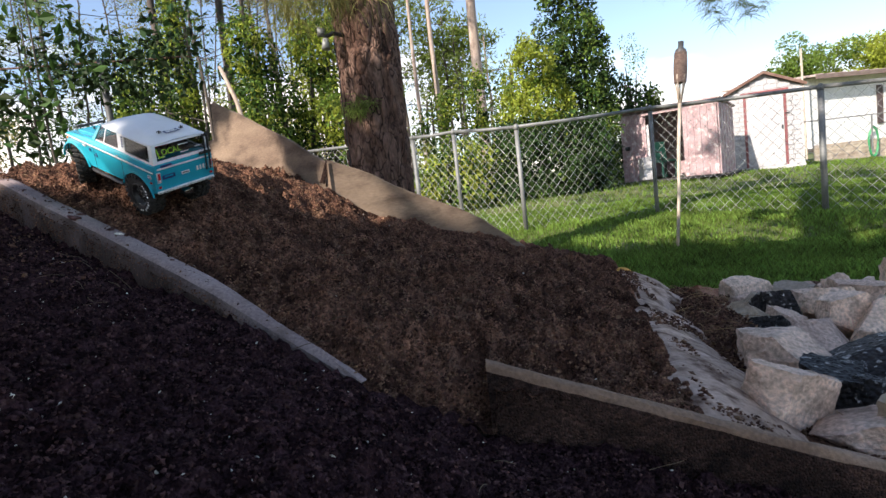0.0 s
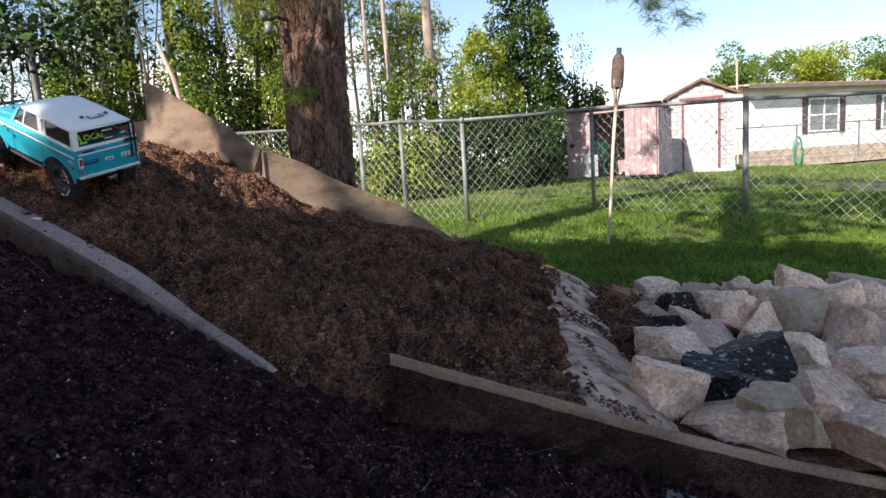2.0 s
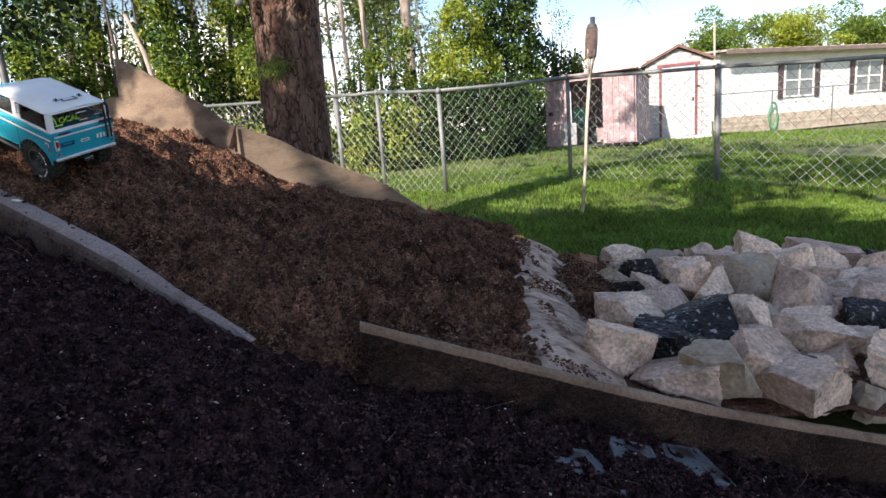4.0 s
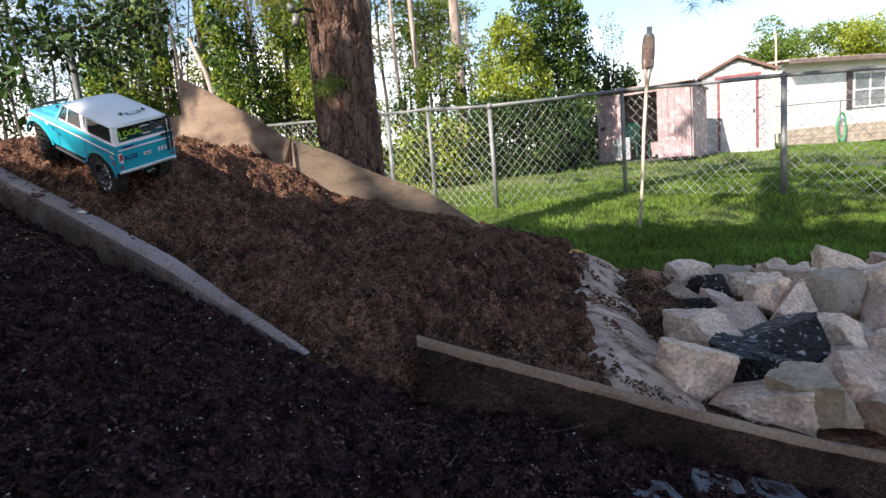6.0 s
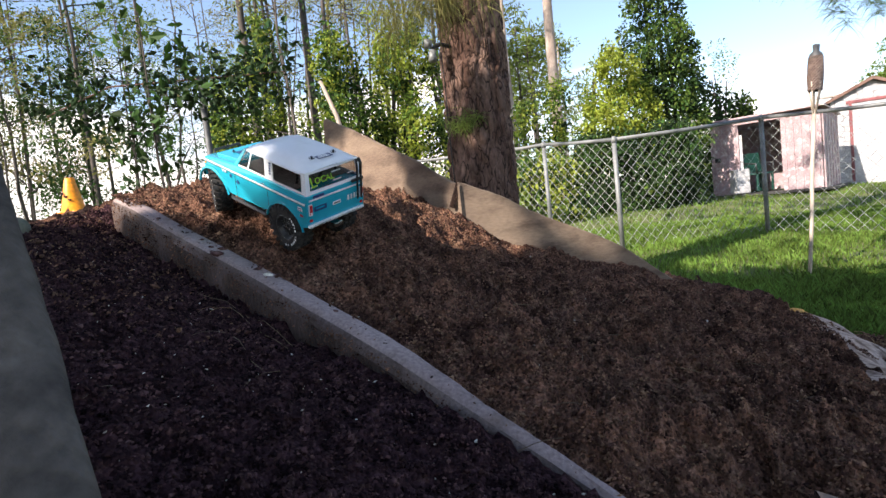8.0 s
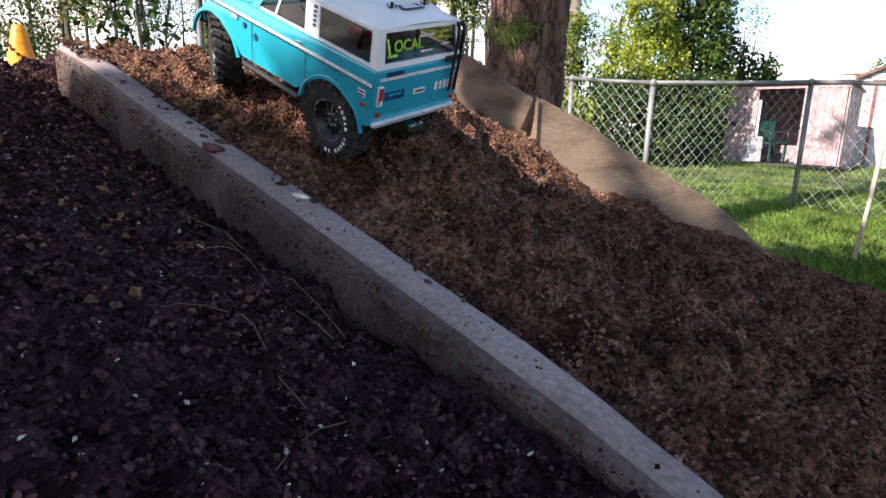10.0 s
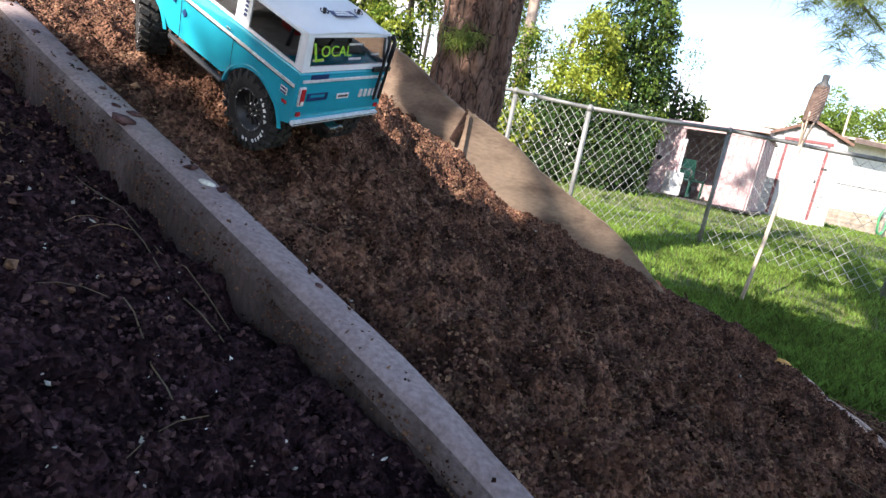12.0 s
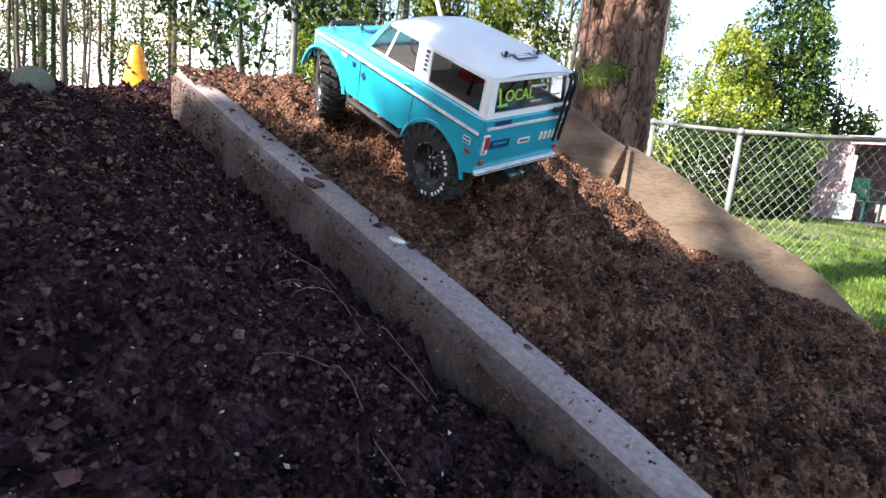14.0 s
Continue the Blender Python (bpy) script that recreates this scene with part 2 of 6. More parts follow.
# ---- building helpers ----
def raw(name, verts, faces, material, smooth=False):
    me = bpy.data.meshes.new(name)
    if isinstance(verts, np.ndarray):
        verts, faces = verts.tolist(), faces.tolist()
    me.from_pydata(verts, [], faces)
    me.materials.append(M[material])
    if smooth:
        me.shade_smooth()
    return me


def done(bm, name, material, smooth=False):
    me = bpy.data.meshes.new(name)
    bmesh.ops.recalc_face_normals(bm, faces=bm.faces[:])
    bm.to_mesh(me)
    bm.free()
    me.materials.append(M[material])
    if smooth:
        me.shade_smooth()
    return me


def part(name, me, parent, label="", m=None):
    ob = new(name, me)
    ob.parent = parent
    if m is not None:
        ob.matrix_basis = m
    return tagged(ob, label)


def thing(name, label, category, m=None, group="", me=None):
    ob = new(name, me)
    ob.matrix_basis = m or Matrix()
    return tagged(ob, label, category, group)


def box_bm(bm, size, m=None, bevel=0.0):
    new_geo = bmesh.ops.create_cube(bm, size=1, matrix=(m or Matrix()) @ Matrix.Diagonal((*size, 1)))
    if bevel:
        edges = list({e for v in new_geo["verts"] for e in v.link_edges})
        bmesh.ops.bevel(bm, geom=edges, offset=bevel, segments=2, affect="EDGES", profile=.6)


def box(name, size, material, m=None, bevel=0.0):
    bm = bmesh.new()
    box_bm(bm, size, m, bevel)
    return done(bm, name, material)


def tube(points, radius, sides=8, caps=True):
    """Vertices and faces of a tube along points; radius: a number or one for each point."""
    pts = [Vector(p) for p in points]
    rad = radius if hasattr(radius, "__len__") else [radius] * len(pts)
    v, f = [], []
    side = None
    for k, p in enumerate(pts):
        d = (pts[min(k + 1, len(pts) - 1)] - pts[max(k - 1, 0)]).normalized()
        if side is None:
            side = d.orthogonal().normalized()
        side = (side - d * side.dot(d)).normalized()
        up = d.cross(side)
        for a in range(sides):
            q = 2 * math.pi * a / sides
            v.append(p + (side * math.cos(q) + up * math.sin(q)) * rad[k])
        if k:
            o = (k - 1) * sides
            for a in range(sides):
                b = (a + 1) % sides
                f.append((o + a, o + b, o + sides + b, o + sides + a))
    if caps:
        f.append(tuple(range(sides))[::-1])
        f.append(tuple(range(len(v) - sides, len(v))))
    return v, f


def joined(pieces):
    v, f = [], []
    for pv, pf in pieces:
        o = len(v)
        v += pv
        f += [tuple(i + o for i in q) for q in pf]
    return v, f


def fr(x, y, z, octaves=4):
    return noise.fractal(Vector((x, y, z)), 1.0, 2.0, octaves)


def leaves(centres, count, spread, size, rng, droop=0.0, long=1.0, flat=1.0):
    """count leaves round each centre (x, y, z, r): kite-shaped, each folded a little, in random directions."""
    cen = np.array(centres, float)
    n = np.maximum(4, (count * cen[:, 3] ** 2).astype(int))
    own = np.repeat(cen, n, axis=0)
    m = len(own)
    d = rng.normal(size=(m, 3))
    d /= np.linalg.norm(d, axis=1)[:, None]
    c = own[:, :3] + d * (own[:, 3:] * rng.uniform(.35, 1, (m, 1)) ** .6) * np.array([spread, spread, flat])
    a = rng.normal(size=(m, 3))
    a = a / np.linalg.norm(a, axis=1)[:, None] + d * .6 - np.array([0, 0, droop])
    a /= np.linalg.norm(a, axis=1)[:, None]
    b = np.cross(a, rng.normal(size=(m, 3)))
    b /= np.linalg.norm(b, axis=1)[:, None]
    s = size * rng.uniform(.6, 1.3, (m, 1))
    up = np.cross(a, b) * s * .12
    mid = c + a * s * .5 * long + up
    v = np.stack([c, mid + b * s * .32, c + a * s * long, mid - b * s * .32], 1).reshape(-1, 3)
    i = np.arange(m)[:, None] * 4
    f = np.stack([i + [0, 1, 2], i + [0, 2, 3]], 1).reshape(-1, 3)
    return v, f


# ---- ground ----
def smin(a, b, k=.12):
    h = max(k - abs(a - b), 0) / k
    return min(a, b) - h * h * k / 4


def curb_y(x):
    return .943 + (-.19 - x) * .698


def bump_at(x, y, cx, cy, r, a):
    return a * math.exp(-((x - cx) ** 2 + (y - cy) ** 2) / (r * r))


def dirt_base(x, y):
    z = smin(.625 - .325 * x + .055 * y, 1.19 + .015 * y) + bump_at(x, y, -.88, 1.68, .26, .048)
    z += bump_at(x, y, -.83, 1.95, .25, .13) - bump_at(x, y, -.88, 1.52, .13, .02) + bump_at(x, y, -1.25, 2.75, .4, .05)
    z -= .045 * min(1, max(0, (-1.45 - x) / .4))
    z -= .35 * max(0, y - 3.4) + .02 * max(0, -2.2 - x)
    # held back by the curb, the sunken timber and the board
    if x < -.19:
        hold = .668 - .41 * (x + .19) + .56 * max(0, (y - curb_y(x)) * .83 - .02)
    elif x < .02:
        hold = .65 - .33 * (x + .19) + .7 * max(0, y - .95)
    else:
        hold = .675 - .345 * x + .5 * max(0, y - .93)
    z += .07 * math.exp(-((x + .58) / .2) ** 2 - ((y - 2.2 - .3 * (x + .5)) / .16) ** 2)
    # soil banked against the panels
    u, w = (x + .48) * .951 + (y - 2.30) * .31, (x + .48) * .31 - (y - 2.30) * .951
    if u > -.05:
        z += .02 * math.exp(-(w / .2) ** 2) * math.exp(-((u - .3) / .4) ** 2)
    u, w = -(x + .48) * .743 + (y - 2.30) * .669, -(x + .48) * .669 - (y - 2.30) * .743
    if u > -.1:
        z += .10 * math.exp(-(w / .2) ** 2) * math.exp(-((u - .3) / .32) ** 2)
    z = smin(z, hold, .05)
    # beyond the curb's head the soil runs out into the mulch
    if x < -1.34:
        run = min(1, max(0, (y - curb_y(x) + .03) * .83 / .2)) ** .7
        on = min(1, (-1.34 - x) / .09)
        z += (mulch_base(x, y) - .012 - z) * (1 - run) * on * on * (3 - 2 * on)
    return z


def dirt_z(x, y):
    z = dirt_base(x, y)
    near = min(1, max(.25, ((y - curb_y(x)) * .83 if x < -.19 else y - .92) / .1))
    lump = (fr(x * 5, y * 5, 3) * .028 + fr(x * 14, y * 14, 5, 4) * .031) * near
    ridge = abs(noise.noise(Vector((x * 26, y * 26 + x * 9, 1)))) * .030 + abs(noise.noise(Vector((x * 75, y * 75, 4)))) * .007 + noise.noise(Vector((x * 160, y * 160, 6))) * .003
    # tyre ruts climbing the slope
    s = (y - 1.35) + .55 * (x + .3)
    rut = sum(math.exp(-((s - o) / .035) ** 2) for o in (.0, .17)) * -.008
    tread = math.sin((x - .4 * y) * 190) * .003 * sum(math.exp(-((s - o) / .03) ** 2) for o in (.0, .17))
    c1, c2 = noise.voronoi(Vector((x * 38, y * 38, z * 38)))[0], noise.voronoi(Vector((x * 95, y * 95, z * 60)))[0]
    crumb = (.55 - c1[0]) * .035 * (.4 + max(0, .7 + noise.noise(Vector((x * 6, y * 6, 2))))) + (.5 - c2[0]) * .013
    z -= max(0, x - apron_x(y) + .05 + .02 * fr(x * 9, y * 9, 4)) * 1.1
    rake = noise.noise(Vector(((x * .57 + y * .82) * 34, (x * .82 - y * .57) * 7, 3))) * .009 * near
    calm = 1 - .55 * math.exp(-(((x + .48) * .31 - (y - 2.30) * .951) / .13) ** 2)
    return z + (lump + rake + ridge * .5 + crumb * max(.4, near)) * calm + rut + tread


def mulch_base(x, y):
    off = (curb_y(x) - y) if x < -.1 else (.92 - y)
    z = smin(.600 - .335 * x, 1.118, .1)
    z += bump_at(x, y, -1.48, 1.83, .11, .06)
    # heaped over the curb's low end
    z += float(np.interp(x, (-.66, -.52, -.36, -.19, -.1, .0, .1), (0, .016, .027, .022, .004, -.012, 0))) * math.exp(-(max(0, off) / .2) ** 2)
    if -.75 < x < -.19:
        z -= 1.3 * max(0, .018 - off) * min(1, (x + .75) / .1)
    return z + .06 * min(.5, max(0, off - .75)) - .4 * max(0, -4.2 - x) - .4 * max(0, y - 3.6)


def mulch_z(x, y):
    z = mulch_base(x, y)
    c1, c2 = noise.voronoi(Vector((x * 36, y * 36, z * 36 + 5)))[0], noise.voronoi(Vector((x * 85, y * 85, z * 60)))[0]
    crumb = (.55 - c1[0]) * .028 * (.45 + max(0, .6 + noise.noise(Vector((x * 7, y * 7, 8))))) + (.5 - c2[0]) * .012
    ridge = abs(noise.noise(Vector((x * 70, y * 70, 9)))) * .008 + noise.noise(Vector((x * 150, y * 150, 2))) * .004
    return z + fr(x * 6, y * 6, 8) * .014 + ridge + crumb


def lawn_z(x, y):
    if y > 60:
        return 1.6
    z = .19 + .031 * min(max(y, -2), 14) + .019 * min(max(y - 14, 0), 20) - .02 * min(max(x, -4), 18)
    z -= .07 * math.exp(-((y - 4.2) / 1.2) ** 2) + .03 * min(max(x - 8.5, 0), 9)
    return z + noise.noise(Vector((x * .7, y * .7, 0))) * .03 * (x * x + y * y < 900)


def bed_z(x, y):
    heap = .075 * math.exp(-((x - apron_x(y) - .2) / .09) ** 2) * (.6 + .5 * math.sin(y * 4.2))
    return heap + .44 - .1 * (x - .6) + fr(x * 8, y * 8, 6) * .02 + abs(noise.noise(Vector((x * 40, y * 40, 7)))) * .01


HEIGHTS = {}


def height(name, x, y):
    """Heights of a sheet at the places x, y (arrays)."""
    xs, ys, z = HEIGHTS[name]
    a = np.clip(np.searchsorted(xs, x) - 1, 0, len(xs) - 2)
    b = np.clip(np.searchsorted(ys, y) - 1, 0, len(ys) - 2)
    u, w = (x - xs[a]) / (xs[a + 1] - xs[a]), (y - ys[b]) / (ys[b + 1] - ys[b])
    return z[a, b] * (1 - u) * (1 - w) + z[a + 1, b] * u * (1 - w) + z[a, b + 1] * (1 - u) * w + z[a + 1, b + 1] * u * w


def sheet(name, xs, ys, f, material, keep=None):
    grid = [[(x, y, f(x, y)) for y in ys] for x in xs]
    HEIGHTS[name] = np.array(xs), np.array(ys), np.array([[p[2] for p in row] for row in grid])
    ny = len(ys)
    verts = [p for row in grid for p in row]
    faces = [(a * ny + b, (a + 1) * ny + b, (a + 1) * ny + b + 1, a * ny + b + 1) for a in range(len(xs) - 1) for b in range(ny - 1)
             if keep is None or keep(xs[a], ys[b])]
    used = sorted({i for q in faces for i in q})
    slot = {i: k for k, i in enumerate(used)}
    ob = new(name, raw(name, [verts[i] for i in used], [[slot[i] for i in q] for q in faces], material, True))
    return ob


def span(a, b, step):
    n = max(1, round((b - a) / step))
    return [a + (b - a) * k / n for k in range(n + 1)]


far = [-900, -300, -120, -70] + span(-40, -6, 2)
ground = sheet("ground", far + span(-5, 20, .5) + [24, 30, 40, 70, 120, 300, 900], [-900, -200, -60, -20, -8] + span(-4, 20, .5) + [23, 27, 32, 40, 60, 90, 200, 900], lawn_z, "lawn")
tagged(ground, "mown lawn ground running out past the fence", "lawn", kind="structure")


def apron_x(y):
    return .40 + .20 * (y - .98)


dirt = sheet("dirt_track", span(-2.9, -1.6, .024) + span(-1.593, .74, .0065), span(.86, 2.5, .0065) + span(2.512, 3.9, .02), dirt_z, "dirt",
             lambda x, y: y > curb_y(x) - (.07 if x < -1.44 else .01) and y > .90 and x < apron_x(y) + .12 and (y < 2.34 + (x + .48) * .31 or x < -.50 - (y - 2.3) * 1.11 or x < -1.42))
tagged(dirt, "loose brown soil of the climbing track, rutted", "soil", kind="structure")
mulch = sheet("mulch_bank", span(-5.6, -2.1, .07) + span(-2.092, 1.3, .008), span(-.4, 2.4, .008) + span(2.45, 4.4, .05), mulch_z, "mulch",
              lambda x, y: (y < curb_y(x) + (.2 if x < -1.34 else .04) if x < -.2 else y < .925 - .09 * max(0, x)) and y > -.3 - .2 * x)
tagged(mulch, "dark crumbly mulch bank flecked with white chips", "mulch", kind="structure")
bed = sheet("rock_bed", span(.36, 2.6, .03), span(.82, 2.75, .03), bed_z, "dirt", lambda x, y: x > apron_x(y) - .05 and y > .90 - .06 * (x - .36) and y < 2.5 + .1 * math.sin(x * 5))
tagged(bed, "bare soil under the rock pile", "soil", kind="structure")

# cement skirt along the low edge of the track
ap_x, ap_y = span(0, 1, .05), span(.9, 2.44, .02)
averts = [(apron_x(y) - .09 + (.24 + .08 * fr(y * 3, 2, 1)) * u, y, dirt_base(apron_x(y), y) + .014 - abs(u - .22) * (.02 + .11 * max(0, u)) + fr(u * 2, y * 3, 4) * .006) for y in ap_y for u in ap_x]
nu = len(ap_x)
afaces = [(a * nu + b, a * nu + b + 1, (a + 1) * nu + b + 1, (a + 1) * nu + b) for a in range(len(ap_y) - 1) for b in range(nu - 1)]
apron = new("cement_skirt", raw("cement_skirt", averts, afaces, "concrete", True))
tagged(apron, "rough pale cement skirt smeared with soil", "cement skirt", kind="structure")


# ---- loose bits on the ground ----
def bits(name, n, place, size, material, seed, aspect=(1, .7, .5), sink=.3):
    """n small lumps in one mesh: squashed, jittered eight-cornered stones."""
    rng = np.random.default_rng(seed)
    v, f = [], []
    faces = [(0, 2, 4), (2, 1, 4), (1, 3, 4), (3, 0, 4), (2, 0, 5), (1, 2, 5), (3, 1, 5), (0, 3, 5)]
    base = np.array([(1, 0, 0), (-1, 0, 0), (0, 1, 0), (0, -1, 0), (0, 0, 1), (0, 0, -1)], float)
    made = 0
    while made < n:
        got = place(rng)
        if got is None:
            continue
        x, y, z = got
        s = size * rng.lognormal(0, .35)
        p = base * np.array(aspect) * rng.uniform(.6, 1.3, (6, 1)) * s
        e = Euler(rng.uniform(-.9, .9, 3)).to_matrix()
        r = Matrix.Rotation(rng.uniform(0, 6.28), 3, "Z")
        o = len(v)
        v += [tuple((r @ e @ Vector(q)) + Vector((x, y, z + s * aspect[2] * (1 - sink)))) for q in p]
        f += [tuple(i + o for i in q) for q in faces]
        made += 1
    return new(name, raw(name, v, f, material, material != "pebble"))


def crumbs(name, n, place, size, material, seed, aspect=(1, .8, .65), sink=.35, spread=.35, fold=5):
    """n lumps in one mesh, laid by the arrays that place gives: six corners each, or twelve where fold is 12."""
    rng = np.random.default_rng(seed)
    x, y, z = place(rng, n)
    m = len(x)
    if fold == 12:
        g = (1 + 5 ** .5) / 2
        base = np.array([(-1, g, 0), (1, g, 0), (-1, -g, 0), (1, -g, 0), (0, -1, g), (0, 1, g), (0, -1, -g), (0, 1, -g), (g, 0, -1), (g, 0, 1), (-g, 0, -1), (-g, 0, 1)]) / 1.9
        faces = np.array([(0, 11, 5), (0, 5, 1), (0, 1, 7), (0, 7, 10), (0, 10, 11), (1, 5, 9), (5, 11, 4), (11, 10, 2), (10, 7, 6), (7, 1, 8), (3, 9, 4), (3, 4, 2), (3, 2, 6), (3, 6, 8), (3, 8, 9), (4, 9, 5), (2, 4, 11), (6, 2, 10), (8, 6, 7), (9, 8, 1)])
    else:
        base = np.array([(1, 0, 0), (-1, 0, 0), (0, 1, 0), (0, -1, 0), (0, 0, 1), (0, 0, -1)], float)
        faces = np.array([(0, 2, 4), (2, 1, 4), (1, 3, 4), (3, 0, 4), (2, 0, 5), (1, 2, 5), (3, 1, 5), (0, 3, 5)])
    s = size * rng.lognormal(0, spread, m)
    p = base[None] * np.array(aspect) * rng.uniform(.6, 1.35, (m, len(base), 1)) * s[:, None, None]
    q = rng.normal(size=(m, 4)) * np.array([1.6, .5, .5, 1.6])
    q /= np.linalg.norm(q, axis=1)[:, None]
    w, u = q[:, :1, None].reshape(m, 1, 1), q[:, None, 1:]
    c = np.cross(np.broadcast_to(u, p.shape), p)
    p = p + 2 * (w * c + np.cross(np.broadcast_to(u, p.shape), c))
    p += np.stack([x, y, z + s * aspect[2] * (1 - sink)], 1)[:, None]
    f = (np.arange(m) * len(base))[:, None, None] + faces[None]
    return new(name, raw(name, p.reshape(-1, 3), f.reshape(-1, 3), material, fold == 12))


def on_dirt(rng, n):
    x, y = rng.uniform(-1.9, .7, n * 6), rng.uniform(.9, 3.2, n * 6)
    ok = (rng.uniform(size=n * 6) < 1.15 - .35 * (y - .9)) & (y > curb_y(x) + .03) & (y > .93) & (((x < apron_x(y) - .045) & (y < 2.27 + (x + .48) * .3)) | (x < -.6))
    x, y = x[ok][:n], y[ok][:n]
    return x, y, height("dirt_track", x, y)


def on_mulch(rng, n):
    x, y = rng.uniform(-2.0, .9, n * 5), rng.uniform(.1, 2.1, n * 5)
    ok = np.where(x < -.2, y < curb_y(x) - .045, y < .895 - .09 * np.maximum(0, x))
    x, y = x[ok][:n], y[ok][:n]
    return x, y, height("mulch_bank", x, y)


tagged(crumbs("soil_crumbs", 75000, on_dirt, .0022, "clod", 3), "fine crumbs of brown soil", "soil", kind="stuff")
tagged(crumbs("soil_clods", 34000, on_dirt, .0034, "clod", 8, spread=.3), "crumbled clods of brown soil", "soil", kind="stuff")
tagged(crumbs("coarse_clods", 1500, on_dirt, .0042, "clod", 4, (1, .75, .6), spread=.3, sink=.5), "larger clods of brown soil", "soil", kind="stuff")
tagged(crumbs("mulch_chips", 75000, on_mulch, .0023, "chip", 5, (1.1, .9, .85)), "dark bark chips", "mulch", kind="stuff")
tagged(crumbs("mulch_lumps", 30000, on_mulch, .0025, "chip", 9, (1.25, .8, .6), spread=.25), "dark crumbling flakes of mulch", "mulch", kind="stuff")
tagged(crumbs("white_chips", 1700, on_mulch, .0019, "pebble", 6, (1.2, .8, .4), .1, .36), "small white stones in the mulch", "pebbles", kind="stuff")
tagged(crumbs("track_stones", 90, on_dirt, .0028, "pebble", 7, (1.2, .8, .5), .1), "small pale stones on the track", "pebbles", kind="stuff")


def on_crest(rng, n):
    x, y, z = on_mulch(rng, n * 3)
    ok = (rng.uniform(size=len(x)) < np.clip((-.7 - x) / .55, 0, 1)) & (y > 1.12)
    return x[ok][:n], y[ok][:n], z[ok][:n]


tagged(crumbs("dry_crumbs", 13000, on_crest, .0029, "clod", 19, spread=.4), "dry brown crumbs of soil strewn over the top of the mulch", "soil", kind="stuff")


def straws(name, n, place, length, seed, material="straw", radius=.0009):
    rng = np.random.default_rng(seed)
    got = []
    for p in np.stack(place(rng, n), 1):
        a, s = rng.uniform(0, 6.28), length * rng.uniform(.5, 1.4)
        d = Vector((math.cos(a), math.sin(a), 0))
        q = Vector(p) + Vector((0, 0, .006))
        bow = Vector((-d.y, d.x, 0)) * s * rng.uniform(-.16, .16)
        got.append(tube([q, q + d * s * .3 + bow * .8 + Vector((0, 0, .004)), q + d * s * .65 + bow + Vector((0, 0, .004)), q + d * s], radius, 3, False))
    return new(name, raw(name, *joined(got), material))


def in_bed(rng):
    x, y = rng.uniform(.62, 1.15), rng.uniform(1.0, 2.4)
    return (x, y, bed_z(x, y) + .01)


def among_rocks(rng, n):
    return np.array([in_bed(rng) for _ in range(n)]).T


tagged(bits("bed_clods", 2600, in_bed, .0052, "clod", 41), "brown soil crumbs between the rocks", "soil", kind="stuff")
tagged(straws("pine_straw", 240, among_rocks, .07, 11), "dry brown pine needles among the rocks", "pine straw", kind="stuff")
tagged(straws("fallen_needles", 60, on_mulch, .05, 12, "drystem", .0005), "fallen pine needles on the mulch", "pine straw", kind="stuff")
tagged(straws("crest_needles", 90, on_crest, .045, 15, "straw", .0004), "pale dry needles and stalks on the top of the mulch", "pine straw", kind="stuff")
tagged(straws("track_needles", 150, on_dirt, .06, 13, "drystem", .0006), "dry needles trodden into the soil", "pine straw", kind="stuff")

# grass: bent blades, thick by the track and thinner away
rng = np.random.default_rng(21)


def blade_field(name, n, xr, yr, hgt, wide, keep):
    pts = np.stack([rng.uniform(*xr, n), rng.uniform(*yr, n)], 1)
    pts = np.array([p for p in pts if keep(*p)])
    m = len(pts)
    z = np.array([lawn_z(x, y) for x, y in pts])
    a, h, lean = rng.uniform(0, 6.28, m), hgt * rng.uniform(.5, 1.35, m), rng.uniform(.1, .75, m)
    patch = np.array([.75 + .6 * noise.noise(Vector((x * 1.3, y * 1.3, 4))) for x, y in pts])
    h *= np.clip(patch, .45, 1.3)
    dx, dy = np.cos(a), np.sin(a)
    w = wide * rng.uniform(.6, 1.2, m)
    v = np.empty((m, 4, 3))
    v[:, 0] = np.stack([pts[:, 0] - dy * w, pts[:, 1] + dx * w, z - .01], 1)
    v[:, 1] = np.stack([pts[:, 0] + dy * w, pts[:, 1] - dx * w, z - .01], 1)
    v[:, 2] = np.stack([pts[:, 0] + dx * h * lean * .35, pts[:, 1] + dy * h * lean * .35, z + h * .62], 1)
    v[:, 3] = np.stack([pts[:, 0] + dx * h * lean, pts[:, 1] + dy * h * lean, z + h], 1)
    v[:, 2] += np.stack([dy * w * .7, -dx * w * .7, 0 * w], 1)
    i = np.arange(m)[:, None] * 4
    f = np.concatenate([i + [0, 1, 2], i + [0, 2, 3]])
    return tagged(new(name, raw(name, v.reshape(-1, 3), f, "grass")), "green lawn grass, uneven and sun-flecked", "grass", kind="stuff")


def lawn_side(x, y):
    return y > 2.46 + max(0, .25 - x) * .1 if x < .9 else y > 2.38 + .1 * math.sin(x * 5)


blade_field("grass_near", 62000, (.2, 4.2), (2.35, 4.6), .075, .0030, lawn_side)
blade_field("grass_middle", 60000, (-.4, 6.5), (4.5, 9), .065, .0045, lawn_side)
blade_field("grass_far", 42000, (-1, 17), (9, 22), .07, .009, lambda x, y: y > x * .55)


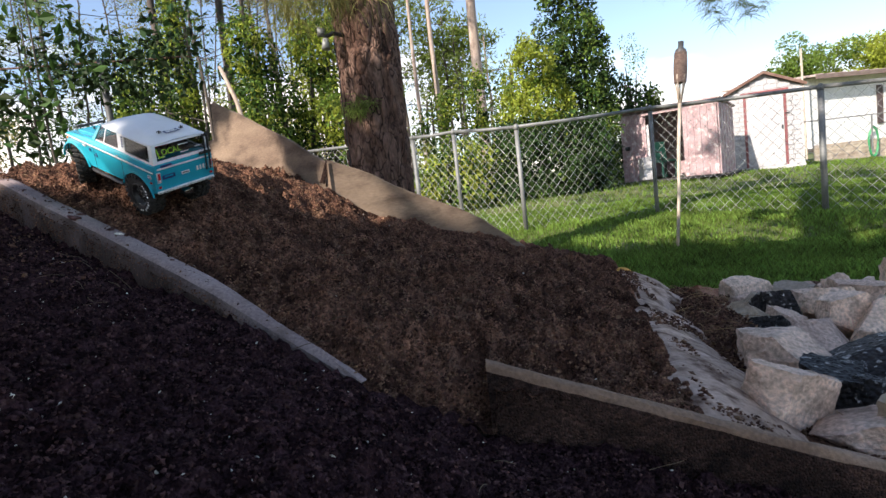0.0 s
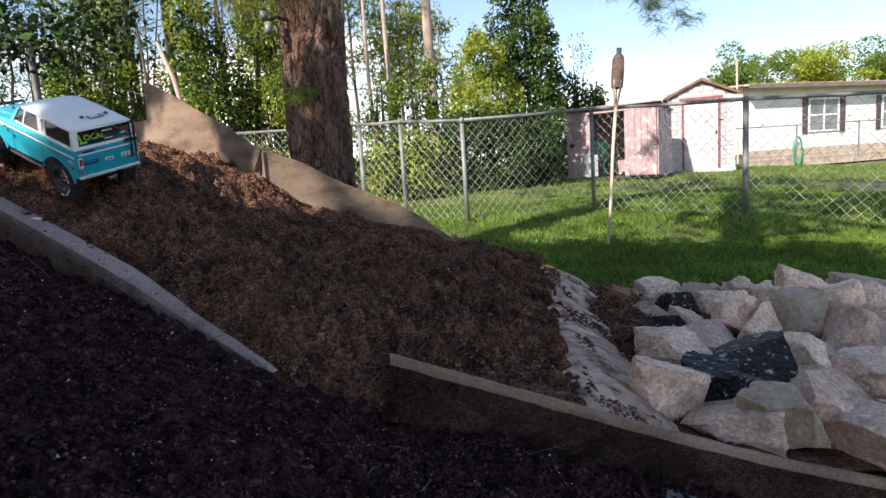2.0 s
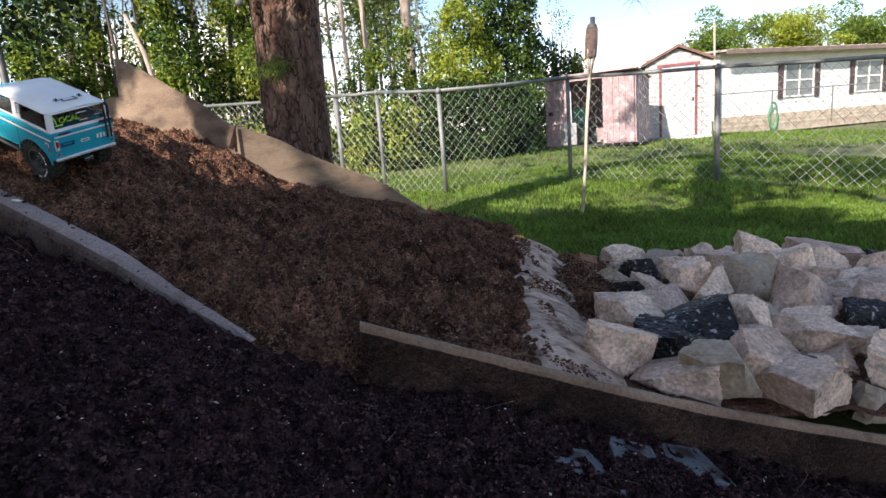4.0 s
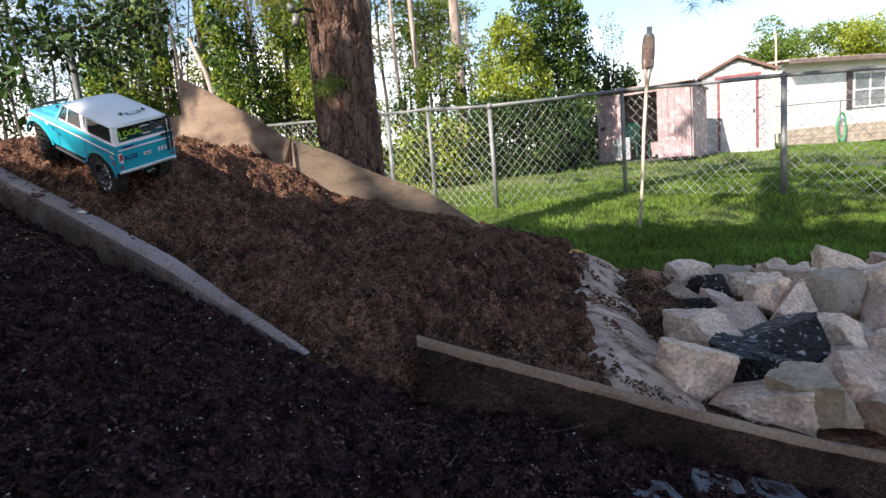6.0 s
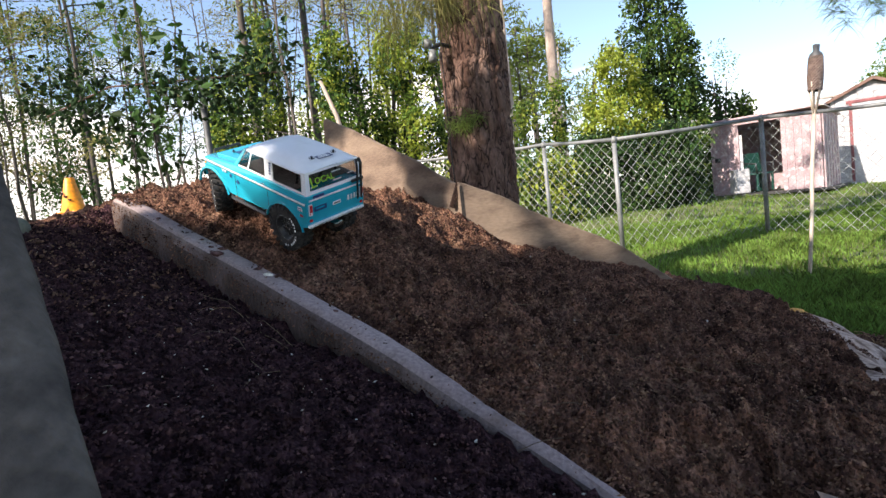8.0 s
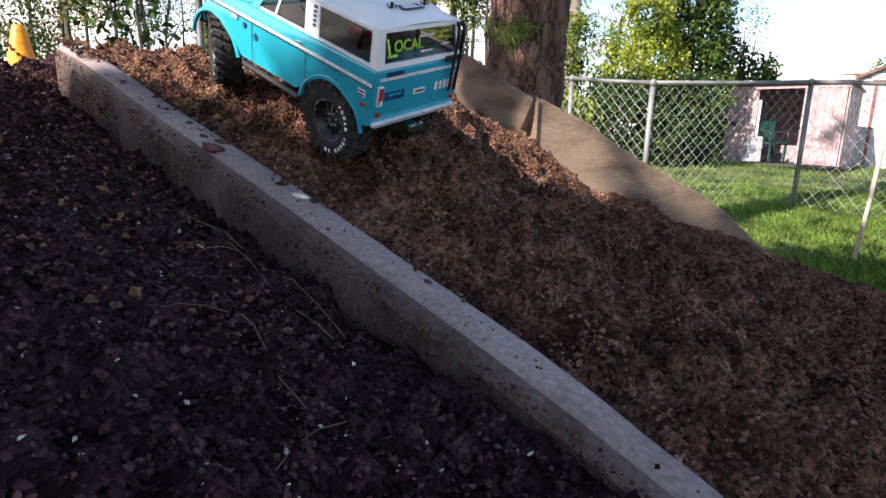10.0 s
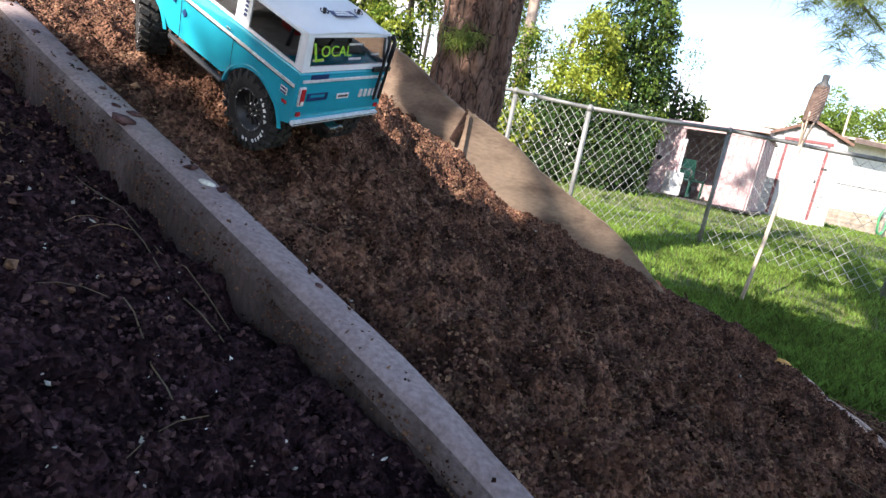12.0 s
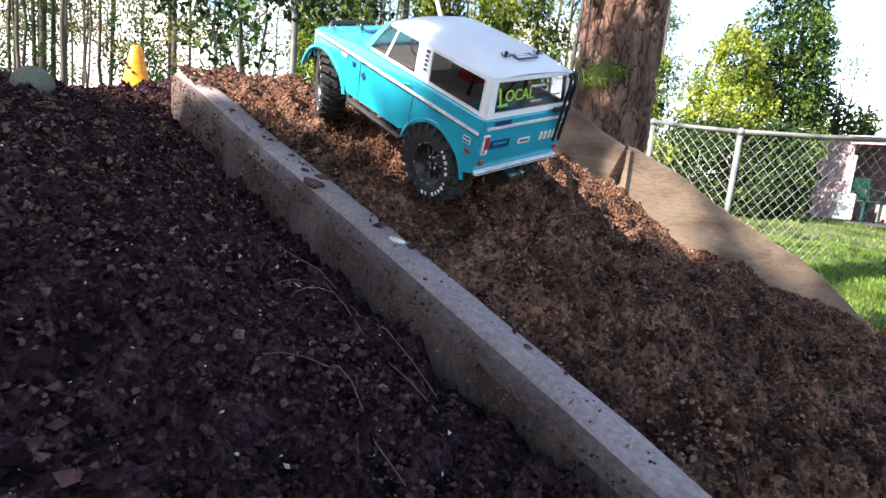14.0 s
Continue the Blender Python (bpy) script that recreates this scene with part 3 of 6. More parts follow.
# ---- timbers and panels ----
def plank(points, thick, high, material, seed, wear=.004, ends=(0, 0), taper=0.0):
    """A timber on edge along the top line given, with worn, rounded upper edges; ends: how far the top breaks down at either end."""
    prof = [(-1, -1), (-1, -.3), (-1, -.06), (-.93, -.02), (-.78, 0), (-.3, .012), (.3, .010), (.55, -.006), (.76, -.035), (.91, -.085), (1, -.17), (1, -.4), (1, -1)]
    pts = [Vector(p) for p in points]
    cum = [0]
    for a, b in zip(pts, pts[1:]):
        cum.append(cum[-1] + (b - a).length)
    ways = [(pts[min(k + 1, len(pts) - 1)] - pts[max(k - 1, 0)]).normalized() for k in range(len(pts))]
    n = max(8, int(cum[-1] / .018))
    v, f = [], []
    for k in range(n + 1):
        s = cum[-1] * k / n
        j = max(i for i in range(len(cum) - 1) if cum[i] <= s + 1e-9)
        p = pts[j].lerp(pts[j + 1], (s - cum[j]) / (cum[j + 1] - cum[j]))
        d = ways[j].lerp(ways[j + 1], (s - cum[j]) / (cum[j + 1] - cum[j]))
        side = d.cross(Vector((0, 0, 1))).normalized()
        drop = ends[0] * max(0, 1 - s / .16) ** 1.3 + ends[1] * max(0, 1 - (cum[-1] - s) / .16) ** 1.3
        for q, (u, w) in enumerate(prof):
            j1 = wear * fr(s * 14, q * .4, seed) + wear * .5 * noise.noise(Vector((s * 60, q * .9, seed)))
            z = w * high - (drop * (.7 + .6 * abs(noise.noise(Vector((s * 55, q * 1.7, seed))))) if w > -.5 else 0)
            if u < 0 and taper:
                u *= 1 - taper * min(1, max(0, (s / cum[-1] - .70) / .30)) ** 1.15
            v.append(p + side * (u * thick / 2 + (j1 if abs(u) > .7 else 0)) + Vector((0, 0, z + j1)))
        if k:
            o, m = (k - 1) * len(prof), len(prof)
            f += [(o + q, o + q + 1, o + m + q + 1, o + m + q) for q in range(m - 1)]
    m = len(prof)
    f += [tuple(range(m)), tuple(range(len(v) - m, len(v)))[::-1]]
    bm = bmesh.new()
    vv = [bm.verts.new(p) for p in v]
    for q in f:
        bm.faces.new([vv[i] for i in q])
    # painted shading: paler material on top faces, darker on the sides
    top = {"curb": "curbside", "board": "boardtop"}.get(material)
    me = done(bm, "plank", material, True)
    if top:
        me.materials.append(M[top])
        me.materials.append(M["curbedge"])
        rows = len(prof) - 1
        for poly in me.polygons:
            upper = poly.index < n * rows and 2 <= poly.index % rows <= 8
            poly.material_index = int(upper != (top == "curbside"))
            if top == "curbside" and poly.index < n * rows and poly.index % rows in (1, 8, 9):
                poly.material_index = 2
    return me


def sharp(ob, angle=.7):
    ob.data.set_sharp_from_angle(angle=angle)
    return ob


CURB_LIFT = ((0, .02), (.24, .02), (.34, .025), (.47, .03), (.58, .031), (.68, .034), (.75, .034), (.81, .03), (.88, .026), (1, .025))
curb_ends = Vector((-1.39, 1.778, 1.157)), Vector((-.18, .933, .660))
curb_pts = [curb_ends[0].lerp(curb_ends[1], u) + Vector((.57, .82, 0)) * (.010 * math.sin(u * 3.14) + .017 * max(0, (u - .4) / .6)) + Vector((0, 0, float(np.interp(u, *zip(*CURB_LIFT))))) for u in span(0, 1, .05)]
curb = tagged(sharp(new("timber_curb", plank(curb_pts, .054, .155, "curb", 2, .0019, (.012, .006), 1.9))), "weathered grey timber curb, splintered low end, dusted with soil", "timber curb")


def curb_at(u, off=0.0):
    """A place on the curb's top, u along it and off across it."""
    k = min(len(curb_pts) - 2, int(u * 20))
    return curb_pts[k].lerp(curb_pts[k + 1], u * 20 - k) + Vector((.57, .82, 0)) * off + Vector((0, 0, .0015))


def on_curb(r):
    u = 1 - r.uniform(0, 1) ** .7
    return curb_at(u, r.uniform(-.022, .024)) if noise.noise(Vector((u * 14, 3, 0))) > r.uniform(-.3, .5) else None


tagged(bits("curb_crumbs", 110, on_curb, .0019, "clod", 31, (1.3, .9, .5), .1), "crumbs of soil on the timber curb", "soil", kind="stuff")


def on_head(r):
    return curb_at(.085 * r.uniform() ** 1.6, r.uniform(-.024, .026))


tagged(bits("curb_head_crumbs", 300, on_head, .0034, "clod", 36), "soil crumbs heaped over the head of the curb", "soil", kind="stuff")


def on_face(r):
    p = curb_at(r.uniform(0, .95), -.027)
    return p - Vector((0, 0, .012 + .09 * r.uniform() ** .8))


tagged(bits("face_crumbs", 5200, on_face, .0015, "clod", 34, (1, 1, .8), .5), "crumbs of soil stuck to the curb's face", "soil", kind="stuff")
for k, (s, o, r) in enumerate(((.375, -.014, .015), (.36, .010, .010), (.345, -.004, .007), (.305, .004, .006), (.46, .006, .010), (.495, .016, .009), (.26, .0, .006), (.22, .01, .006), (.17, -.006, .006), (.625, .01, .005))):
    lump = bmesh.new()
    bmesh.ops.create_icosphere(lump, subdivisions=2, radius=r)
    for q in lump.verts:
        q.co *= 1 + .5 * fr(q.co.x * 130, q.co.y * 130, q.co.z * 130 + k)
        q.co.z *= .4
    thing("bark_scrap" if k else "wet_leaf_scrap", "dark scrap of bark lying on the timber curb", "debris", pose(*curb_at(s, o), 0, 20, 40 * k), me=done(lump, "scrap", "chip", True))
chipstone = bmesh.new()
bmesh.ops.create_icosphere(chipstone, subdivisions=2, radius=.009)
for q in chipstone.verts:
    q.co.z *= .35
    q.co.x *= 1.2
thing("pale_stone", "flat pale stone chip lying on the timber curb", "stone", pose(*curb_at(.485, .006), 8, 14, 30), me=done(chipstone, "stone", "pebble", True))

for k, (u0, u1, off) in enumerate(((.36, .60, -.075), (.42, .62, -.09))):
    line = [curb_at(u, off - .012 * math.sin(9 * u + k)) for u in span(u0, u1, .03)]
    stem = raw("stem", *tube([(p.x, p.y, mulch_z(p.x, p.y) + .003) for p in line], .0007, 5), "drystem", True)
    thing("dry_stem", "thin dry vine stem lying along the foot of the curb", "twig", me=stem)
line = [(-.771, 1.177), (-.75, 1.155), (-.733, 1.14), (-.715, 1.122), (-.696, 1.108), (-.68, 1.085)]
thing("dry_stem", "thin dry vine stem lying across the mulch", "twig", me=raw("stem", *tube([(x, y, mulch_z(x, y) + .003) for x, y in line], .0007, 5), "drystem", True))
tagged(sharp(new("sunken_timber", plank([(-.215, .935, .652), (-.1, .92, .618), (.02, .928, .58)], .03, .1, "edging", 6, .004, (.0, .0)))), "dark sunken timber end between curb and board", "timber")
board_pts = [(.014, .928, .694), (.12, .921, .655), (.27, .906, .602), (.40, .893, .555), (.55, .881, .503), (.69, .872, .458), (.82, .864, .42), (1.02, .85, .365), (1.25, .836, .315), (1.5, .82, .27)]
tagged(sharp(new("edging_board", plank(board_pts, .026, .15, "board", 9, .0034, (.0, .0)))), "brown timber edging board holding back the slope", "timber board")
near_pts = [(x - .014, y - .007, z) for x, y, z in ((-.561, .575, 1.125), (-.498, .521, 1.055), (-.440, .471, .987), (-.391, .428, .934), (-.237, .294, .76))]
tagged(sharp(new("near_board", plank(near_pts, .034, .10, "greyplank", 14, .002))), "leaning grey weathered timber plank at the edge of the mulch", "timber board")


def wall_panel(name, base, profile, bottom, thick, material, label):
    """A standing sheet along the plan line base (a, b): profile rows of (along, top)."""
    a, b = Vector((*base[0], 0)), Vector((*base[1], 0))
    d = (b - a).normalized()
    nrm = d.cross(Vector((0, 0, 1)))
    n = 60
    us = [r[0] for r in profile]
    v, f = [], []
    for k in range(n + 1):
        u = us[0] + (us[-1] - us[0]) * k / n
        z = float(np.interp(u, us, [r[1] for r in profile])) + .003 * noise.noise(Vector((u * 30, 0, 2)))
        zb = float(np.interp(u, us, [r[1] for r in profile])) - bottom
        bow = .012 * math.sin(u * 2.3)
        for s in (-1, 1):
            for w in (zb, (z + zb) / 2, z - .004, z):
                inset = .3 if w == z else 1
                v.append(a + d * u + nrm * (s * thick / 2 * inset + bow) + Vector((0, 0, w)))
        if k:
            o, p = (k - 1) * 8, k * 8
            for q in range(3):
                f += [(o + q, o + q + 1, p + q + 1, p + q), (o + 4 + q, p + 4 + q, p + 5 + q, o + 5 + q)]
            f.append((o + 3, o + 7, p + 7, p + 3))
    e = n * 8
    f += [(0, 4, 5, 1), (1, 5, 6, 2), (2, 6, 7, 3), (e, e + 1, e + 5, e + 4), (e + 1, e + 2, e + 6, e + 5), (e + 2, e + 3, e + 7, e + 6)]
    bm = bmesh.new()
    vv = [bm.verts.new(p) for p in v]
    for q in f:
        bm.faces.new([vv[i] for i in q])
    return part(name, done(bm, name, material), barrier, label)


barrier = thing("plywood_barrier", "weathered plywood barrier along the outer side of the track", "barrier")
wall_panel("fin_panel", ((-.48, 2.30), (-1.223, 2.97)), [(-.02, 1.112), (.025, 1.133), (.114, 1.174), (.224, 1.235), (.427, 1.32), (.649, 1.422), (.80, 1.482), (.887, 1.52), (.895, 1.338), (1.19, 1.338)], .5, .014, "ply",
           "weathered plywood fin standing at the top of the track")
wall_panel("side_panel", ((-.478, 2.295), (.30, 2.55)), [(0, 1.13), (.16, 1.06), (.26, .998), (.36, .947), (.51, .878), (.61, .822), (.70, .752), (.80, .675), (.83, .655)], .42, .013, "ply",
           "bowed plywood side panel, sunlit, soil piled against it")
# added dark strip stands in for the joint's gap and shadow
part("batten", box("batten", (.020, .012, .095), "board", pose(-.488, 2.292, 1.082, 0, 22, 18), .003), barrier, "dark strip drawing the gap and panel edge at the joint")
tagged(sharp(new("edging_strip", plank([(.31, 2.555, .655), (.48, 2.52, .595), (.68, 2.45, .512)], .008, .13, "edging", 4, .001))), "thin dark edging strip between soil and lawn", "edging")
lump = bmesh.new()
bmesh.ops.create_icosphere(lump, subdivisions=3, radius=.03)
for q in lump.verts:
    q.co *= 1 + .35 * fr(q.co.x * 40, q.co.y * 40, q.co.z * 40)
    q.co.x *= 1.5
    q.co.z *= .75
thing("orange_lump", "crumbly orange-brown lump at the corner of the lawn", "lump", pose(.665, 2.41, .53), me=done(lump, "lump", "sponge", True))


# ---- rocks ----
def on_skirt(rng):
    y, u = rng.uniform(.93, 2.42), rng.uniform(0, 1)
    if noise.noise(Vector((y * 6, u * 3, 7))) + .45 * abs(u - .35) < .06:
        return None
    return (apron_x(y) - .03 + .18 * u, y, dirt_base(apron_x(y), y) + .012 - u * (.03 + .085 * u))


tagged(bits("skirt_crumbs", 2600, on_skirt, .0042, "clod", 35), "soil crumbs spilled over the cement skirt", "soil", kind="stuff")


def in_heap(rng):
    y = rng.uniform(.95, 2.4)
    x = apron_x(y) + .17 + rng.normal() * .07
    return (x, y, bed_z(x, y))


tagged(bits("heap_crumbs", 5000, in_heap, .0042, "clod", 33), "brown crumbs heaped against the rocks", "soil", kind="stuff")


def rock(name, x, y, z, w, h, material, seed, label, group="rock pile"):
    r = np.random.default_rng(seed)
    bm = bmesh.new()
    bmesh.ops.create_cube(bm, size=1.55)
    bmesh.ops.subdivide_edges(bm, edges=bm.edges[:], cuts=17, use_grid_fill=True)
    # broken faces: flat cuts through a lump, then worn
    cuts = [(Vector(r.normal(size=3)).normalized(), r.uniform(.44, .74)) for _ in range(7)]
    for q in bm.verts:
        for nrm, d in cuts:
            over = q.co.dot(nrm) - d
            if over > 0:
                q.co -= nrm * over
        q.co *= 1 + .04 * fr(q.co.x * 2.5, q.co.y * 2.5, q.co.z * 2.5 + seed) - .05 * max(0, noise.noise(q.co * 4 + Vector((seed, 0, 0)))) + .035 * noise.noise(q.co * 11) + .026 * noise.noise(q.co * 25)
    deep = (w + h) / 2 * r.uniform(.85, 1.15)
    bmesh.ops.scale(bm, vec=(w * .76, deep * .78, h * .86), verts=bm.verts)
    me = done(bm, "rock", material, True)
    me.set_sharp_from_angle(angle=.3)
    return thing(name, label, "rock", pose(x, y, z, r.uniform(-20, 20), r.uniform(-20, 20), r.uniform(-40, 40)), group, me)


pale = [(.73, 1.34, .473, .176, .109), (.57, 1.11, .487, .132, .104), (.93, 1.59, .44, .174, .08), (1.09, 1.74, .439, .119, .114), (1.13, 1.64, .433, .113, .108), (1.15, 1.92, .428, .131, .101),
        (1.23, 2.12, .405, .082, .066), (1.42, 2.07, .407, .194, .116), (1.68, 2.18, .387, .206, .13), (1.71, 2.02, .38, .166, .121), (1.88, 2.08, .359, .145, .112), (1.74, 1.87, .359, .113, .077),
        (1.32, 1.49, .428, .205, .143), (1.04, 1.32, .44, .08, .105), (.86, 1.01, .471, .136, .136), (.96, 1.23, .428, .106, .059), (1.15, 1.24, .424, .144, .092), (.9, .96, .454, .119, .103), (.65, 1.03, .461, .177, .062)]
more = [(1.75, 1.65, .34, .24, .17), (2.05, 1.95, .31, .22, .16), (1.55, 1.42, .36, .2, .16), (1.25, 1.0, .39, .17, .15), (2.1, 2.3, .30, .24, .15), (1.6, 1.1, .34, .22, .18), (1.95, 1.5, .32, .24, .18)]
for k, row in enumerate(pale + more):
    rock("limestone_rock", *row, "lime", 40 + k, "broken pale grey limestone rock in the pile" if k % 3 else "chalky white limestone rock with flat broken faces")
dull = [(1.27, 1.67, .43, .2, .137), (1.12, 1.35, .429, .112, .099), (.76, .99, .468, .102, .105), (.85, 1.84, .45, .17, .085)]
for k, row in enumerate(dull):
    rock("tan_rock", *row, "tan", 80 + k, "smooth tan rock wedged in the pile")
dark = [(.89, 1.28, .463, .194, .125), (.75, 1.15, .462, .116, .087), (.71, 1.2, .464, .091, .083), (1.02, 1.88, .442, .122, .105), (.85, 1.65, .448, .072, .077)]
for k, row in enumerate(dark):
    rock("asphalt_rock", *row, "tar", 90 + k, "black asphalt lump speckled with white stone")
taken = [(q[0], q[1], q[3]) for q in pale + more + dull + dark]
fill_rng = np.random.default_rng(61)
for k in range(900):
    x, y, w = fill_rng.uniform(.66, 2.3), fill_rng.uniform(.93, 2.42), fill_rng.uniform(.075, .15)
    if x < apron_x(y) + .36 or any(math.hypot(x - p, y - q) < .44 * (w + v) for p, q, v in taken):
        continue
    taken.append((x, y, w))
    kind = ("lime", "lime", "tar", "tan", "lime")[k % 5]
    rock({"lime": "limestone_rock", "tar": "asphalt_rock", "tan": "tan_rock"}[kind], x, y, bed_z(x, y) + w * .02, w, w * .8, kind, 700 + k,
         {"lime": "small pale limestone rock filling a gap", "tar": "small black asphalt lump among the rocks", "tan": "small tan rock filling a gap"}[kind])
rock("brick_rock", .86, 2.12, .46, .098, .079, "brick", 97, "crumbling red-brown brick lump")
for k, (x, y, z, a, w) in enumerate(((.34, .755, .478, 12, .09), (.45, .80, .448, -8, .085), (.565, .825, .41, 5, .10))):
    paver = thing("paving_slab", "wet grey paving slab half buried in mulch", "paving slab", pose(x + .01, y - .03, z - .015, 4, 19, a), "sunken slabs", box("slab", (w, .12, .03), "slab", None, .004))


# ---- model truck ----
def side_poly():
    """Outline of the lower body from the side (x ahead, z up), with the wheel arches cut out."""
    def arch(cx, r, a0, a1, n=12):
        return [(cx + r * math.cos(radians(a0 + (a1 - a0) * k / n)), .062 + r * math.sin(radians(a0 + (a1 - a0) * k / n))) for k in range(n + 1)]
    p = [(-.080, .094), (-.083, .12), (-.083, .164), (-.080, .168), (.176, .168), (.190, .165), (.306, .154), (.316, .149), (.320, .14), (.320, .112), (.314, .104)]
    p += [q for q in arch(.284, .066, 28, 162) if q[1] > .082]
    p += [(.215, .082), (.078, .084)]
    p += [q for q in arch(0, .066, 18, 158) if q[1] > .083]
    return p


def truck_body():
    poly = side_poly()
    bm = bmesh.new()
    def wid(x, z):
        w = .0835 - .0035 * max(0, (z - .148) / .02) - .006 * max(0, (.105 - z) / .025)
        return w - .004 * max(0, (x - .24) / .08) ** 2
    sides = []
    for s in (-1, 1):
        sides.append([bm.verts.new((x, s * wid(x, z), z)) for x, z in poly])
    bm.faces.new(sides[0])
    bm.faces.new(sides[1][::-1])
    n = len(poly)
    for k in range(n):
        bm.faces.new((sides[0][k], sides[1][k], sides[1][(k + 1) % n], sides[0][(k + 1) % n]))
    edges = [e for e in bm.edges if abs(e.verts[0].co.y) > .05 and e.verts[0].co.y * e.verts[1].co.y > 0 and min(v.co.z for v in e.verts) > .1]
    bmesh.ops.bevel(bm, geom=edges, offset=.0045, segments=3, affect="EDGES", profile=.6)
    me = done(bm, "body", "blue", True)
    me.set_sharp_from_angle(angle=.6)
    return me


def flare(cx, s):
    """A wheel-arch lip swept round the arch on the side s."""
    v, f = [], []
    n = 22
    for k in range(n + 1):
        a = radians(14 + 152 * k / n)
        c, q = math.cos(a), math.sin(a)
        for r, y in ((.0645, .078), (.0645, .0832), (.0660, .0840), (.0685, .0830), (.0710, .0815)):
            v.append((cx + r * c, s * y, .062 + r * q * .98))
        if k:
            o = (k - 1) * 5
            f += [(o + j, o + j + 1, o + j + 6, o + j + 5) for j in range(4)]
    return raw("flare", v, f, "blue", True)


def frame_panel(outer, inner, thick, material, name="frame"):
    """A flat frame with an opening: outer and inner outlines with as many corners, and its thickness as a vector."""
    t = Vector(thick)
    o, i = [Vector(p) for p in outer], [Vector(p) for p in inner]
    n = len(o)
    v = o + i + [p + t for p in o] + [p + t for p in i]
    f = []
    for k in range(n):
        j = (k + 1) % n
        f += [(k, j, n + j, n + k), (2 * n + k, 3 * n + k, 3 * n + j, 2 * n + j), (n + k, n + j, 3 * n + j, 3 * n + k), (k, 2 * n + k, 2 * n + j, j)]
    bm = bmesh.new()
    vv = [bm.verts.new(p) for p in v]
    for q in f:
        bm.faces.new([vv[a] for a in q])
    return done(bm, name, material)


def sheet_panel(outline, thick, material, name="pane"):
    t = Vector(thick)
    o = [Vector(p) for p in outline]
    n = len(o)
    f = [tuple(range(n)), tuple(range(2 * n - 1, n - 1, -1))] + [(k, n + k, n + (k + 1) % n, (k + 1) % n) for k in range(n)]
    bm = bmesh.new()
    vv = [bm.verts.new(p) for p in o + [q + t for q in o]]
    for q in f:
        bm.faces.new([vv[a] for a in q])
    return done(bm, name, material)


def text_mesh(body, size, material, depth=.0004):
    cu = bpy.data.curves.new("word", "FONT")
    cu.body, cu.size, cu.extrude, cu.align_x, cu.align_y = body, size, depth, "CENTER", "CENTER"
    ob = new("word", cu)
    me = bpy.data.meshes.new_from_object(ob.evaluated_get(bpy.context.evaluated_depsgraph_get()))
    bpy.data.objects.remove(ob)
    bpy.data.curves.remove(cu)
    me.materials.clear()
    me.materials.append(M[material])
    return me


def revolve(profile, n, axis_y=True):
    v, f = [], []
    m = len(profile)
    for k in range(n):
        a = 2 * math.pi * k / n
        for r, y in profile:
            v.append((r * math.cos(a), y, r * math.sin(a)))
    for k in range(n):
        for j in range(m - 1):
            a, b = k * m + j, ((k + 1) % n) * m + j
            f.append((a, a + 1, b + 1, b))
    return v, f


